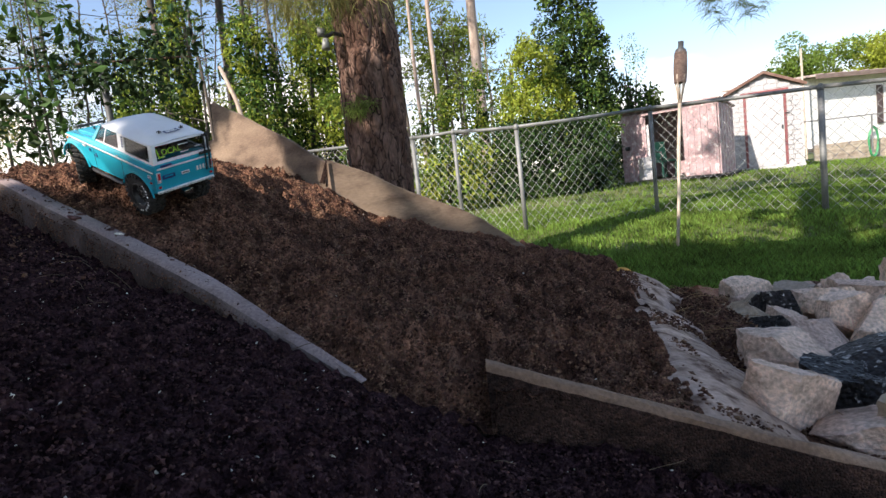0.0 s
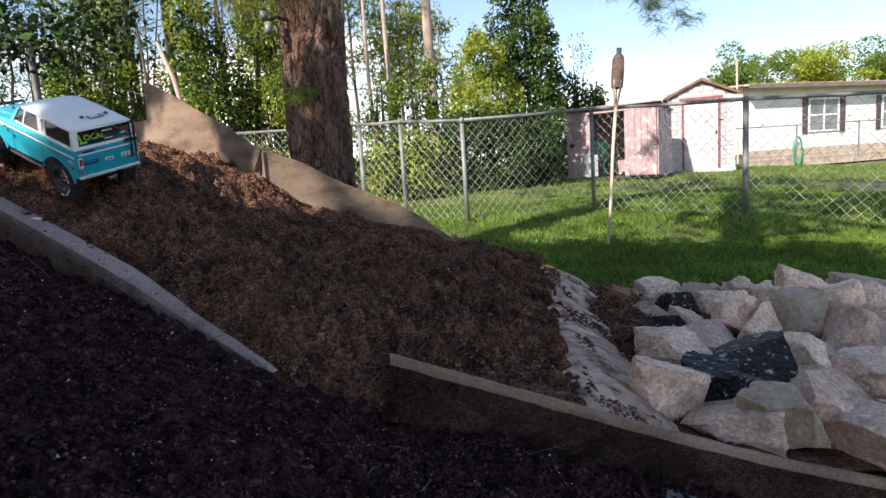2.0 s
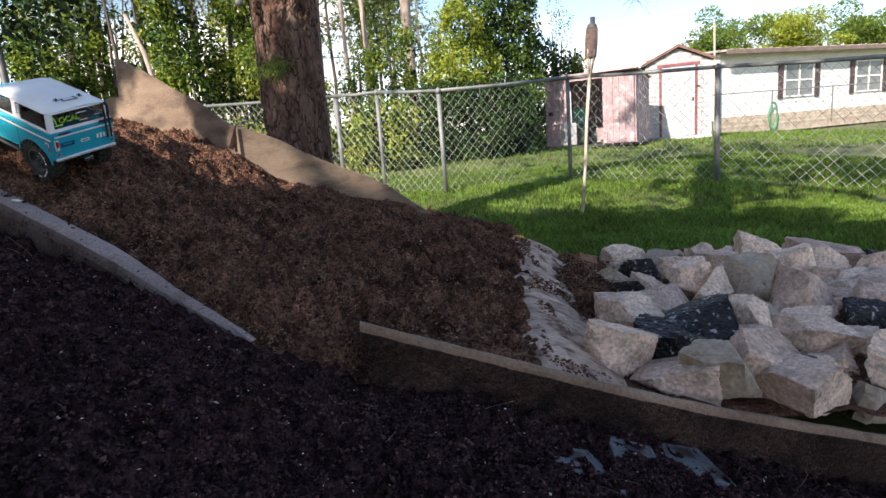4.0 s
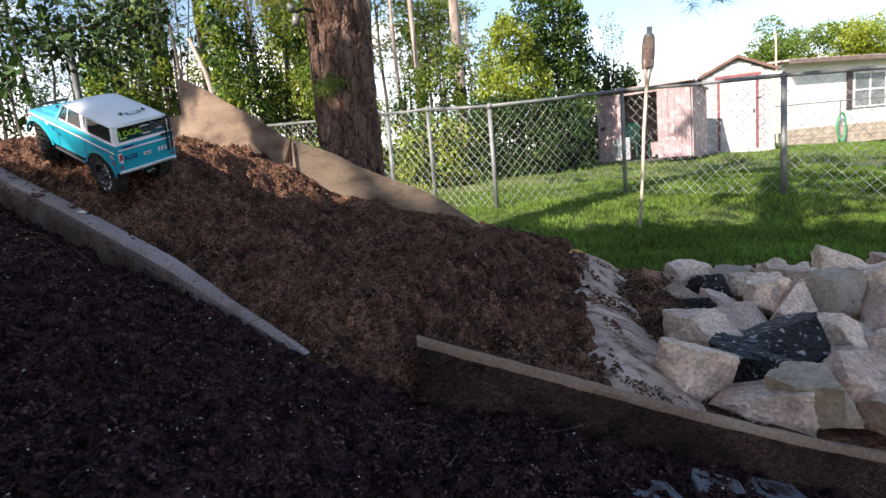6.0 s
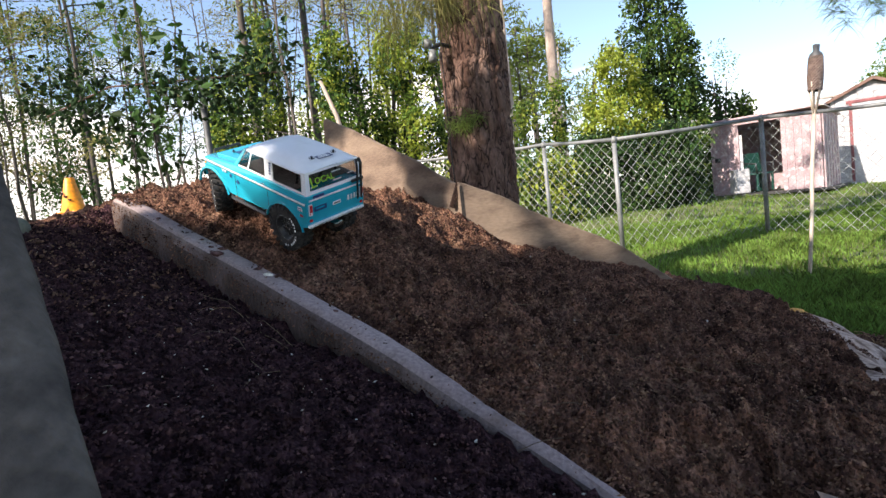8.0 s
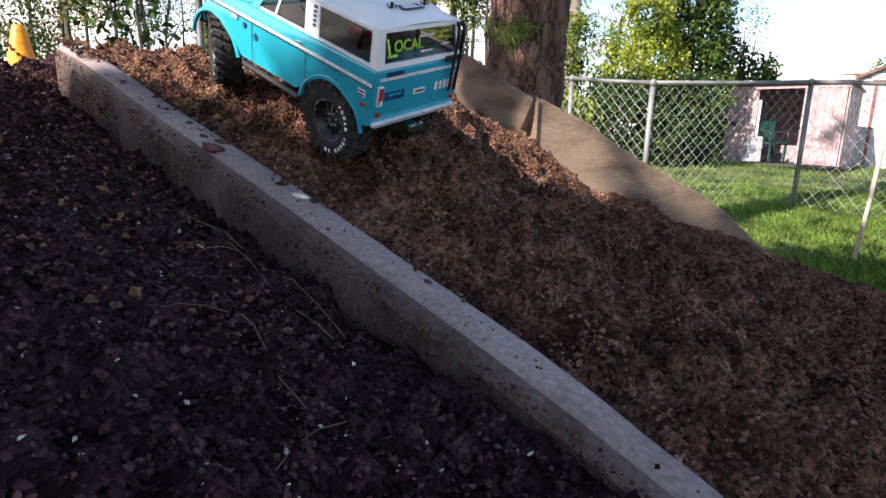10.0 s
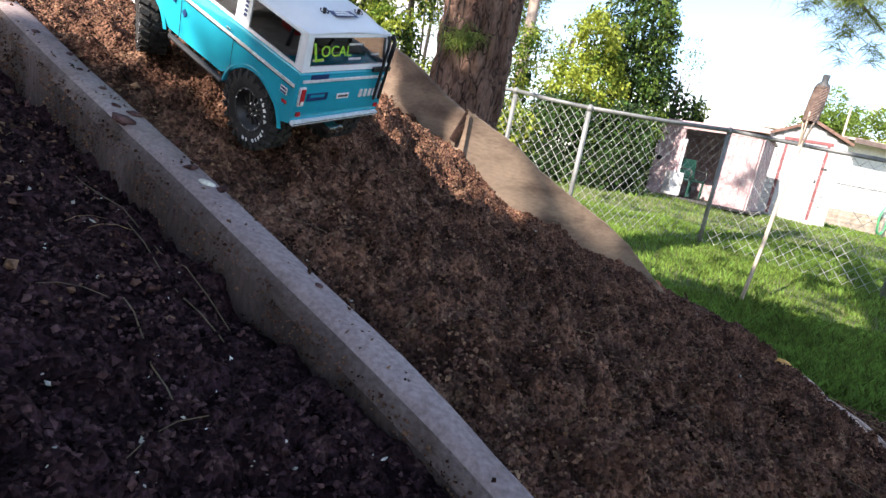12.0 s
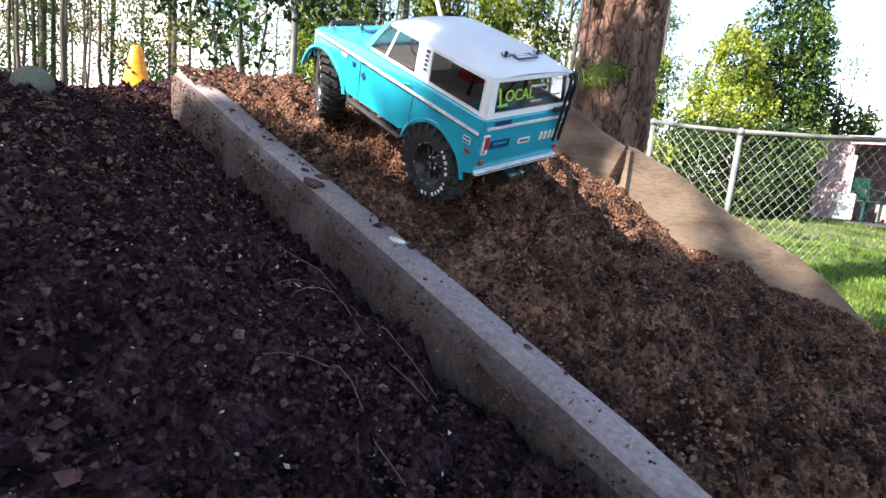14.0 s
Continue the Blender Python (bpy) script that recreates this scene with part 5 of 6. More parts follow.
for _ in range(50):
    a = r.uniform(0, 6.28)
    d = r.uniform(.5, 2.6)
    crown.append(needle_tuft((PX + d * math.cos(a), PY + d * math.sin(a), 7.2 + r.uniform(-.8, 1.5)), 60, .35, r, .2, .008))
part("crown", raw("crown", *joined(crown), "needle"), pine)
lampost = thing("flood_lamp", "grey twin security lamp fixed to the pine trunk", "lamp", pose(-.67, 3.76, 1.99))
part("lamp_arm", raw("arm", *tube([(.10, .08, .02), (.03, .01, .03), (-.02, -.02, .0)], .013, 8), "black"), lampost)
part("lamp_head", raw("head", *tube([(-.06, -.03, .035), (-.015, -.02, .03)], [.03, .024], 12), "galv", True), lampost, "grey lamp head")
part("lamp_head", raw("head", *tube([(-.02, -.03, -.075), (-.015, -.02, -.01)], [.026, .02], 12), "galv", True), lampost, "grey lamp head")
part("cable", raw("cable", *tube([(.03, .0, -.02), (.035, .02, -.2), (.028, .03, -.45), (.03, .03, -.75), (.035, .03, -1.0)], .004, 5), "black"), lampost, "thin cable down the bark")
stake = thing("leaning_stake", "pale weathered stake leaning behind the plywood fin", "stake", me=raw("stake", *tube([(-1.30, 4.0, 1.15), (-1.45, 4.15, 1.75), (-1.57, 4.25, 2.02)], [.017, .016, .012], 8), "palebark", True))


# ---- chain-link fence ----
fence_posts = [(4.9, 4.53), (3.69, 5.75), (2.47, 6.98), (.78, 6.35), (.1, 6.95), (-.42, 7.4), (-2.3, 8.4), (-4.2, 9.3)]
fence = thing("chain_link_fence", "galvanised chain-link fence with round posts and top rail", "fence", pose(0, 0, 0))
tops = []
for k, (x, y) in enumerate(fence_posts):
    zb = lawn_z(x, y)
    zt = zb + 1.2
    zt = {1: 1.518, 2: 1.63, 3: 1.535}.get(k, zt + .02)
    tops.append(Vector((x, y, zt)))
    post = part("post", raw("post", *tube([(x, y, zb - .1), (x, y, zt - .015)], .03 if k in (1, 5) else .024, 12), "galv", True), fence)
    part("cap", raw("cap", *tube([(x, y, zt - .03), (x, y, zt + .015), (x, y, zt + .035)], [.032, .03, .012], 12), "galv", True), post)
for k in range(len(tops) - 1):
    a, b = tops[k], tops[k + 1]
    part("top_rail", raw("rail", *tube([a, a.lerp(b, .5) + Vector((0, 0, -.008)), b], .021, 10), "galv", True), fence)
    run = (b - a)
    run.z = 0
    length = run.length
    za, zb2 = lawn_z(a.x, a.y) + .03, lawn_z(b.x, b.y) + .03
    wires = []
    step, hgt = .112, 1.13
    n = int((length + hgt) / step) + 1
    for sgn in (1, -1):
        for q in range(-1, n + 1):
            u0 = q * step - (hgt if sgn > 0 else 0)
            u1 = u0 + sgn * hgt if sgn > 0 else u0 - hgt
            lo, hi = sorted((u0, u1))
            seg = []
            for u in (max(lo, 0), min(hi, length)):
                w = (u - u0) / (u1 - u0)
                seg.append((u, w))
            if seg[1][0] - seg[0][0] < .02:
                continue
            pts = []
            for u, w in seg:
                base = a.lerp(b, u / length)
                z0 = za + (zb2 - za) * u / length
                pts.append(Vector((base.x, base.y, z0 + (base.z - .03 - z0) * w)))
            wires.append(tube(pts, .0020, 4, False))
    part("wire_mesh", raw("mesh", *joined(wires), "wire"), fence, "woven diamond wire")

# ---- garden torch ----
torch = thing("garden_torch", "bamboo garden torch with woven wicker head leaning in the lawn", "torch", pose(1.76, 4.62, .255, -4, 6.5, 0) @ Matrix.Scale(1.025, 4))
part("pole", raw("pole", *tube([(0, 0, -.15), (.004, 0, .4), (-.004, 0, .8), (0, 0, 1.17)], [.0125, .0125, .0135, .0135], 10), "bamboo", True), torch)
for k in range(5):
    a = 2 * math.pi * k / 5
    part("split_cane", raw("cane", *tube([(.008 * math.cos(a), .008 * math.sin(a), 1.14), (.026 * math.cos(a), .026 * math.sin(a), 1.25), (.046 * math.cos(a), .046 * math.sin(a), 1.36)], .006, 6), "bamboo", True), torch)
v, f = [], []
for k in range(23):
    z = 1.30 + .24 * k / 22
    rad = (.042 + .005 * math.sin(math.pi * k / 22)) * (1 + .05 * (k % 2))
    for a in range(28):
        q = 2 * math.pi * a / 28
        rr = rad + .003 * (1 if (a + k) % 2 else -1)
        v.append((rr * math.cos(q), rr * math.sin(q), z))
    if k:
        o = (k - 1) * 28
        f += [(o + a, o + (a + 1) % 28, o + 28 + (a + 1) % 28, o + 28 + a) for a in range(28)]
part("wicker_head", raw("wicker", v, f, "wicker"), torch, "brown woven wicker head")
part("canister", raw("can", *tube([(0, 0, 1.52), (0, 0, 1.555), (0, 0, 1.575), (0, 0, 1.62)], [.045, .04, .02, .022], 14), "oldsteel", True), torch, "dark oil canister with wick cap")


# ---- sheds ----
def facing(eye, at):
    """Heading of a front that faces eye from at."""
    return math.degrees(math.atan2(eye[1] - at[1], eye[0] - at[0])) + 90


SH = (8.45, 15.3)
shed = thing("garden_shed", "small white clapboard shed with red-brown trim and gable roof", "shed", pose(*SH, .52, 0, 0, facing((0, 0), SH) + 6))
w2, dep, hw_, ha = .85, 2.0, 2.02, 2.42
front = [(-w2, 0), (w2, 0), (w2, hw_), (0, ha), (-w2, hw_)]
# core wall darker than its boards: shadow lines painted into the gaps
part("wall", sheet_panel([(x, .0, z) for x, z in front], (0, dep, 0), "shedgap", "wall"), shed)
board_mesh = {}
for k in range(19):
    z = .03 + k * .125
    half = w2 if z < hw_ - .1 else w2 * (ha - z - .11) / (ha - hw_)
    cuts = sorted({-half, half, *[q for q in span(-1.2 + .15 * (k % 2), 1.2, .3) if abs(q) < half - .06]}) if half > .1 else []
    for x0, x1 in zip(cuts, cuts[1:]):
        if z < 1.88 and x0 < .47 and x1 > -.47:
            x0, x1 = (x0, min(x1, -.485)) if x0 < -.5 else (max(x0, .485), x1)
        if x1 - x0 < .04 or (z < 1.88 and abs((x0 + x1) / 2) < .48):
            continue
        wide_ = round(x1 - x0 - .012, 3)
        if wide_ not in board_mesh:
            board_mesh[wide_] = box("clapboard", (wide_ - .003, .022, .116), "siding", None, .003)
        part("clapboard", board_mesh[wide_], shed, "", pose((x0 + x1) / 2, -.014, z + .06, 7, 0, 0))
for s in (-1, 1):
    slope = math.degrees(math.atan2(ha - hw_, w2))
    roof = part("roof_slope", box("roof", (1.06, dep + .2, .035), "shingle", pose(s * .47, dep / 2 - .02, (ha + hw_) / 2 + .045, 0, s * slope, 0), .006), shed, "brown shingled slope")
    part("bargeboard", box("barge", (1.05, .025, .05), "shingle", pose(s * .47, -.12, (ha + hw_) / 2 + .01, 0, s * slope, 0), .004), shed, "red-brown bargeboard")
    part("corner_trim", box("trim", (.05, .03, 2.05), "siding", pose(s * (w2 - .02), -.02, 1.03), .004), shed)
    part("door_trim", box("trim", (.06, .03, 1.92), "redtrim", pose(s * .46, -.03, .98), .004), shed, "red door trim")
part("door_trim", box("trim", (1.1, .03, .07), "redtrim", pose(0, -.03, 1.965), .004), shed, "red door trim")
sdoor = part("door", box("door", (.85, .03, 1.87), "siding", pose(0, -.022, .97), .004), shed, "plain white door")
part("latch", box("latch", (.04, .03, .10), "black", pose(.38, -.05, 1.02), .006), sdoor)
part("hinge", box("hinge", (.12, .02, .03), "black", pose(.5, -.05, 1.35), .004), sdoor)
part("sill", box("sill", (1.74, .06, .11), "siding", pose(0, -.02, -.03), .006), shed)
for x in (-.7, 0, .7):
    part("block", box("block", (.3, .3, .16), "dim", pose(x, .3, -.14), .01), shed, "dark concrete block under the shed")

PK = (5.35, 13.9)
pshed = thing("metal_shed", "faded pink metal shed with an open sliding door and clutter inside", "shed", pose(*PK, .56, 0, 0, facing((0, 0), PK) - 15))
L, Hh, Dd = 1.12, 1.62, 1.7
part("back_wall", box("wall", (2 * L, .03, Hh), "pink", pose(0, Dd, Hh / 2)), pshed)
for s in (-1, 1):
    part("side_wall", box("wall", (.03, Dd, Hh), "pink", pose(s * L, Dd / 2, Hh / 2)), pshed)
    for k in range(5):
        part("side_rib", box("rib", (.02, .05, Hh), "pink", pose(s * (L + .02), .2 + k * .32, Hh / 2), .004), pshed)
for k, (x0, x1) in enumerate(((-L, -.52), (.34, 1.09))):
    leaf = part("front_panel", box("panel", (x1 - x0, .025, Hh - .02), "pink", pose((x0 + x1) / 2, 0, Hh / 2), .003), pshed, "faded pink sheet")
    for q in range(max(2, int((x1 - x0) / .15))):
        part("rib", box("rib", (.035, .02, Hh - .05), "pink", pose(x0 + .08 + q * .15, -.018, Hh / 2), .004), leaf)
part("sliding_leaf", box("leaf", (.08, .02, 1.0), "siding", pose(-.5, .04, .86), .003), pshed, "white edge of the open door")
part("lintel", box("lintel", (2 * L, .05, .06), "pink", pose(0, 0, Hh), .005), pshed)
part("roof_sheet", box("roof", (2 * L + .14, Dd + .2, .04), "pink", pose(0, Dd / 2 - .05, Hh + .05, -4, 0, 0), .006), pshed, "low metal roof")
part("floor_sheet", box("floor", (2 * L + .4, Dd + .3, .05), "dim", pose(0, Dd / 2 - .1, -.02), .004), pshed)
part("knob", box("knob", (.12, .05, .10), "black", pose(-.98, -.04, .84), .01), pshed)
gchair = thing("garden_chair", "dark green plastic chair stacked with clutter in the shed", "chair", pose(PK[0] - .05, PK[1] + .25, .60, 0, 0, 20))
part("seat", box("seat", (.45, .42, .04), "chairgreen", pose(0, 0, .40), .01), gchair)
part("backrest", box("back", (.45, .04, .45), "chairgreen", pose(0, .2, .66, -10, 0, 0), .01), gchair)
for x in (-.2, .2):
    for y in (-.18, .18):
        part("leg", box("leg", (.04, .04, .40), "chairgreen", pose(x, y, .20), .006), gchair)
    part("armrest", raw("arm", *tube([(x * 1.1, -.2, .40), (x * 1.15, -.19, .62), (x * 1.1, .2, .66)], .02, 8), "black", True), gchair)
thing("storage_box", "pale plastic box on the shed floor", "box", pose(PK[0] - .45, PK[1] + .3, .86, 0, 0, 8), me=box("storage_box", (.32, .3, .55), "siding", None, .02))


# ---- house ----
HO = (13.2, 21.0)
house = thing("mobile_home", "long white mobile home with brown metal roof and timber skirting", "house", pose(*HO, .34, 0, 0, 13))
part("wall", box("wall", (14, 4, 2.5), "house", pose(7.1, 2, 1.75)), house)
for k in range(9):
    part("skirting_board", box("skirt", (14, .04, .075), "skirt", pose(7.1, -.03 + .006 * (k % 2), .02 + k * .08 - .1), .006), house, "weathered timber skirting")
part("roof", box("roof", (14.6, 4.9, .05), "brownroof", pose(7.1, 1.9, 3.18, 4, 0, 0)), house, "ribbed brown metal roof")
for k in range(30):
    part("roof_rib", box("rib", (.05, 4.9, .05), "brownroof", pose(.1 + k * .48, 1.9, 3.225, 4, 0, 0)), house)
part("fascia", box("fascia", (14.6, .05, .16), "fascia", pose(7.1, -.55, 2.97), .01), house, "dark brown fascia")
for x in (4.1, 8.1):
    win = part("window", None, house, "double window with dark shutters", pose(x, -.02, 1.85))
    part("pane", box("pane", (.72, .03, 1.2), "windowglass", pose(-.39, 0, 0)), win)
    part("pane", box("pane", (.72, .03, 1.2), "windowglass", pose(.39, 0, 0)), win)
    for xx in (-.77, 0, .77):
        part("mullion", box("mullion", (.07, .05, 1.3), "house", pose(xx, -.01, 0), .006), win)
    for zz in (-.63, .0, .63):
        part("transom", box("transom", (1.6, .05, .06), "house", pose(0, -.012, zz), .006), win)
    for xx in (-1.0, 1.0):
        part("shutter", box("shutter", (.24, .05, 1.4), "darkframe", pose(xx, -.02, 0), .006), win)
hose = thing("garden_hose", "coiled green garden hose hung on the house wall", "hose", pose(HO[0] + 2.55, HO[1] + .42, .84, 0, 0, 13))
for k in range(6):
    part("hose_coil", raw("coil", *tube([(( .21 + .014 * math.sin(3 * a + k)) * math.cos(a), -.03 * k / 3, (.52 + .03 * math.sin(2 * a + k)) * math.sin(a)) for a in np.linspace(0, 6.28, 36)], .018, 6), "hose", True), hose)
yard = thing("yard_fence", "low thin wire fence along the house", "fence", pose(0, 0, 0))
part("rail", raw("rail", *tube([(11.8, 19.2, 1.75), (22, 18.6, 1.70)], .02, 6), "galv"), yard)
for k in range(5):
    part("post", raw("post", *tube([(11.8 + 2.2 * k, 19.2 - .13 * k, .5), (11.8 + 2.2 * k, 19.2 - .13 * k, 1.75)], .025, 8), "galv"), yard)
mast = thing("yellow_pole", "thin yellow pole beside the house", "pole", me=raw("pole", *tube([(12.55, 20.2, .5), (12.5, 20.2, 4.3)], .035, 8), "bamboo"))


# ---- woodland ----
def slim_pine(x, y, h, rad, seed, material="twig", lean=0.0, crown_from=.55, needles="needle", bare=False, leafage=300, leaf_size=.055):
    r = np.random.default_rng(seed)
    z0 = lawn_z(x, y) - .1
    tree = thing("woodland_pine", "tall slender pine with a thin high crown" if not bare else "tall bare pale pine trunk", "pine tree", pose(x, y, z0), "woodland")
    n = 9
    pts = [(lean * h * (k / n) + .12 * noise.noise(Vector((seed, k * .5, 0))), .12 * noise.noise(Vector((seed, k * .5, 5))), h * k / n) for k in range(n + 1)]
    limbs, cen = [], []
    for k in range(14 if not bare else 5):
        u = r.uniform(crown_from, 1)
        p = Vector(pts[int(u * n)]).lerp(Vector(pts[min(n, int(u * n) + 1)]), u * n - int(u * n))
        a = r.uniform(0, 6.28)
        ln = (1.3 - u) * h * .24 * r.uniform(.5, 1.2) + .3
        q = p + Vector((math.cos(a) * ln, math.sin(a) * ln, ln * r.uniform(-.1, .45)))
        limbs.append(tube([p, p.lerp(q, .5) + Vector((0, 0, .05 * ln)), q], [rad * .28, rad * .18, rad * .06], 5, False))
        cen += [(*(p.lerp(q, t) + Vector(r.normal(size=3)) * .18), r.uniform(.3, .6)) for t in (.6, .85, 1.05)]
    stem = tube(pts, [rad * (1 - .75 * k / n) for k in range(n + 1)], 9)
    part("trunk", raw("trunk", *joined([stem] + limbs), material, True), tree)
    part("crown", raw("crown", *leaves(cen, leafage, 1, leaf_size, r, .2, 2.1, .6), needles), tree)
    return tree


def thicket(x, y, wide, high, seed, material, size=.11, dens=95, name="vine_thicket", label="dense thicket of vines and young trees", gaps=.0, column=False):
    """A leafy mass: stems and clumps of leaves from the ground to an uneven top."""
    r = np.random.default_rng(seed)
    z = lawn_z(x, y)
    bush = thing(name, label, "shrub", pose(x, y, z), "woodland")
    stems, cen = [], []
    for k in range(5):
        a, d = r.uniform(0, 6.28), r.uniform(0, wide * .4)
        top = high * r.uniform(.6, .95)
        stems.append(tube([(math.cos(a) * d, math.sin(a) * d, -.1), (math.cos(a) * d * .8 + r.normal() * .1, math.sin(a) * d * .8, top * .5), (math.cos(a) * d + r.normal() * .25, math.sin(a) * d, top)], [.05, .035, .012], 6, False))
    for st in stems:
        part("stem", raw("stem", *st, "twig"), bush)
    n = int(11 * wide * high / 2)
    for _ in range(n):
        u = r.uniform(0, 1)
        half = wide * (.5 if column else .5 * math.sqrt(max(.05, 1 - u ** 2.2)))
        half *= .8 + .4 * noise.noise(Vector((seed, u * 4, 0)))
        a, d = r.uniform(0, 6.28), half * math.sqrt(r.uniform(.1, 1))
        if r.uniform() < gaps:
            continue
        cen.append((math.cos(a) * d, math.sin(a) * d, u * high, r.uniform(.22, .5)))
    part("foliage", raw("foliage", *leaves(cen, dens * 15, 1, size * .56, r, .35, 1.25, .9), material), bush)
    return bush


def vine_mass(name, label, y, rows, seed, blend, size=.11, cover=3.0, deep=.8, rough=.22, holes=.0):
    """Foliage that fills an outline: rows of (height, one side, other side) at the distance y. blend: leaf materials
    with their shares;
    the leaves hang in tufts over an uneven face, with darker ones in hollows and behind: shade put into the leaf
    colour."""
    r = np.random.default_rng(seed)
    zs = [q[0] for q in rows][::-1]
    lo, hi = [q[1] for q in rows][::-1], [q[2] for q in rows][::-1]
    mid = (min(lo) + max(hi)) / 2
    base = lawn_z(mid, y)
    mass = thing(name, label, "vine" if "vine" in name else "shrub", pose(mid, y, base), "woodland")
    area = sum((b - a) * ((h1 - l1) + (h0 - l0)) / 2 for a, b, l0, l1, h0, h1 in zip(zs, zs[1:], lo, lo[1:], hi, hi[1:]))
    tufts = int(cover * 2.6 * area / (size * size * 9))
    meshes = {m: [] for m, _ in blend}
    names, share = [m for m, _ in blend], np.array([w for _, w in blend], float)
    for _ in range(tufts):
        z = r.uniform(zs[0], zs[-1])
        a, b = float(np.interp(z, zs, lo)), float(np.interp(z, zs, hi))
        if r.uniform() > (b - a) / max(.01, max(hi) - min(lo)):
            continue
        u = r.uniform(-1, 1)
        x = (a + b) / 2 + u * (b - a) / 2
        n1 = noise.noise(Vector((x * 1.5, z * 1.5, seed)))
        if n1 < -.5 + holes:
            continue
        x += rough * noise.noise(Vector((x * 2, z * 2, seed + 9)))
        out = math.sqrt(max(0, 1 - u * u)) * deep + n1 * .5
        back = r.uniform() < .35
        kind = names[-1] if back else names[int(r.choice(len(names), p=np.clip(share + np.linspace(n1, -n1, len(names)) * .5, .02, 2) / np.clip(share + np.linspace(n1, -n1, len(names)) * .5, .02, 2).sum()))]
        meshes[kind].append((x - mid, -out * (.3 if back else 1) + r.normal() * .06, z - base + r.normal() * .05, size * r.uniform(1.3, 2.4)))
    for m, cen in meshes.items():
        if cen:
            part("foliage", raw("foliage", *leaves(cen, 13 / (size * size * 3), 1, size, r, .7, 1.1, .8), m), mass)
    for k in range(3):
        x = r.uniform(lo[0], hi[0]) - mid
        part("stem", raw("stem", *tube([(x, 0, -.1), (x * .7, .05, (zs[-1] - base) * .5), (x * .5, 0, (zs[-1] - base) * .85)], [.06, .045, .02], 7, False), "twig"), mass)
    return mass


# tall trunks beyond the fence
for k, (x, y, h, rad, mat_, bare) in enumerate(((-.86, 22, 17, .09, "palebark", True), (-.05, 23, 18, .12, "palebark", True), (1.32, 19.5, 18, .21, "palebark", True), (-.2, 30, 9.5, .13, "twig", False), (1.2, 31, 9, .13, "twig", False), (2.6, 30, 8, .12, "palebark", False), (.4, 27, 8, .1, "twig", False), (-1.6, 26, 9.5, .1, "twig", False), (-2.4, 29, 11, .12, "twig", False), (.9, 26, 7.5, .1, "twig", False), (.1, 33, 8.5, .12, "twig", False))):
    slim_pine(x, y, h, rad, 200 + k, mat_, .006 * (-1) ** k, (.45 if h < 12 else .62) if not bare else .8, "needle", bare, 150 if h < 12 else 450, .12 if h < 12 else .055)
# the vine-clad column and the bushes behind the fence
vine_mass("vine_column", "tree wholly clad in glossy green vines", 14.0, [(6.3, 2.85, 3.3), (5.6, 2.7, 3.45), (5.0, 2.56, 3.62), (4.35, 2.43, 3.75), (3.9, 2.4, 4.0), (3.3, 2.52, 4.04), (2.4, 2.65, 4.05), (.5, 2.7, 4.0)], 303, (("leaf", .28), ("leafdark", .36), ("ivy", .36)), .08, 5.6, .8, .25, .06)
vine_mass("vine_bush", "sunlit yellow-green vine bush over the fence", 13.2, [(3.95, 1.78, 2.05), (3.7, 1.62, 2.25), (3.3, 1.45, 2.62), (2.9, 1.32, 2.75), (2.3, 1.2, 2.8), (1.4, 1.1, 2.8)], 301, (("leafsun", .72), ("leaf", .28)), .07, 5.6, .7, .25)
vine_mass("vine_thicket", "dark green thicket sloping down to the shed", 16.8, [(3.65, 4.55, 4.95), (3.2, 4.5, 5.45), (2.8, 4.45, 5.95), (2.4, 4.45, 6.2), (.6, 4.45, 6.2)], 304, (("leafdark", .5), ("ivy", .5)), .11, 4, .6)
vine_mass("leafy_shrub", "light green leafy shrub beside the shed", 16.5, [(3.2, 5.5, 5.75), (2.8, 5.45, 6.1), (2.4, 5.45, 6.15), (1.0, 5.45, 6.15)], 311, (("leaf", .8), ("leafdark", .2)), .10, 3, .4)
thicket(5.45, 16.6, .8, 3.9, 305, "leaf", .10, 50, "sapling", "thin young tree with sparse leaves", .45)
# darkest leaves here paint the shade that trees cast on the undergrowth
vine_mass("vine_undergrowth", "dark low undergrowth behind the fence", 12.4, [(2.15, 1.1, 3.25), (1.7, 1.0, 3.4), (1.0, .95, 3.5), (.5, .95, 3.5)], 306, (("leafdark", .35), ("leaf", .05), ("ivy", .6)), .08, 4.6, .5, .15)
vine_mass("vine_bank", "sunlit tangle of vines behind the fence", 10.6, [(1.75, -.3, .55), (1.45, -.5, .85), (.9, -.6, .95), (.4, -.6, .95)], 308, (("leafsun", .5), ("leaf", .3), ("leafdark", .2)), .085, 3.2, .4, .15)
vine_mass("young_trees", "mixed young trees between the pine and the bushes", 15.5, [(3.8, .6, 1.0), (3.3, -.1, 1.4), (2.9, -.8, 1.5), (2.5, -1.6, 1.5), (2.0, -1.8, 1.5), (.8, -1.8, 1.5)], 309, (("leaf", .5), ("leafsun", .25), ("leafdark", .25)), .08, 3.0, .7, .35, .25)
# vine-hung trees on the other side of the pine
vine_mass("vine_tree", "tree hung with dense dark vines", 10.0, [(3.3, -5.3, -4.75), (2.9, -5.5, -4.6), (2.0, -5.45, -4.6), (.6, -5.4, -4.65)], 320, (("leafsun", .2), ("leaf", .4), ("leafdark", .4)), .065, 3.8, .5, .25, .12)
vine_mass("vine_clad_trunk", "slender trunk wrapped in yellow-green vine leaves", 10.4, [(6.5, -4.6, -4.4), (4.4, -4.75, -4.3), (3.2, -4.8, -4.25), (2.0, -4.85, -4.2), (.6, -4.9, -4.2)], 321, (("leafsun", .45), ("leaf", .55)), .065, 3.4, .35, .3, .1)
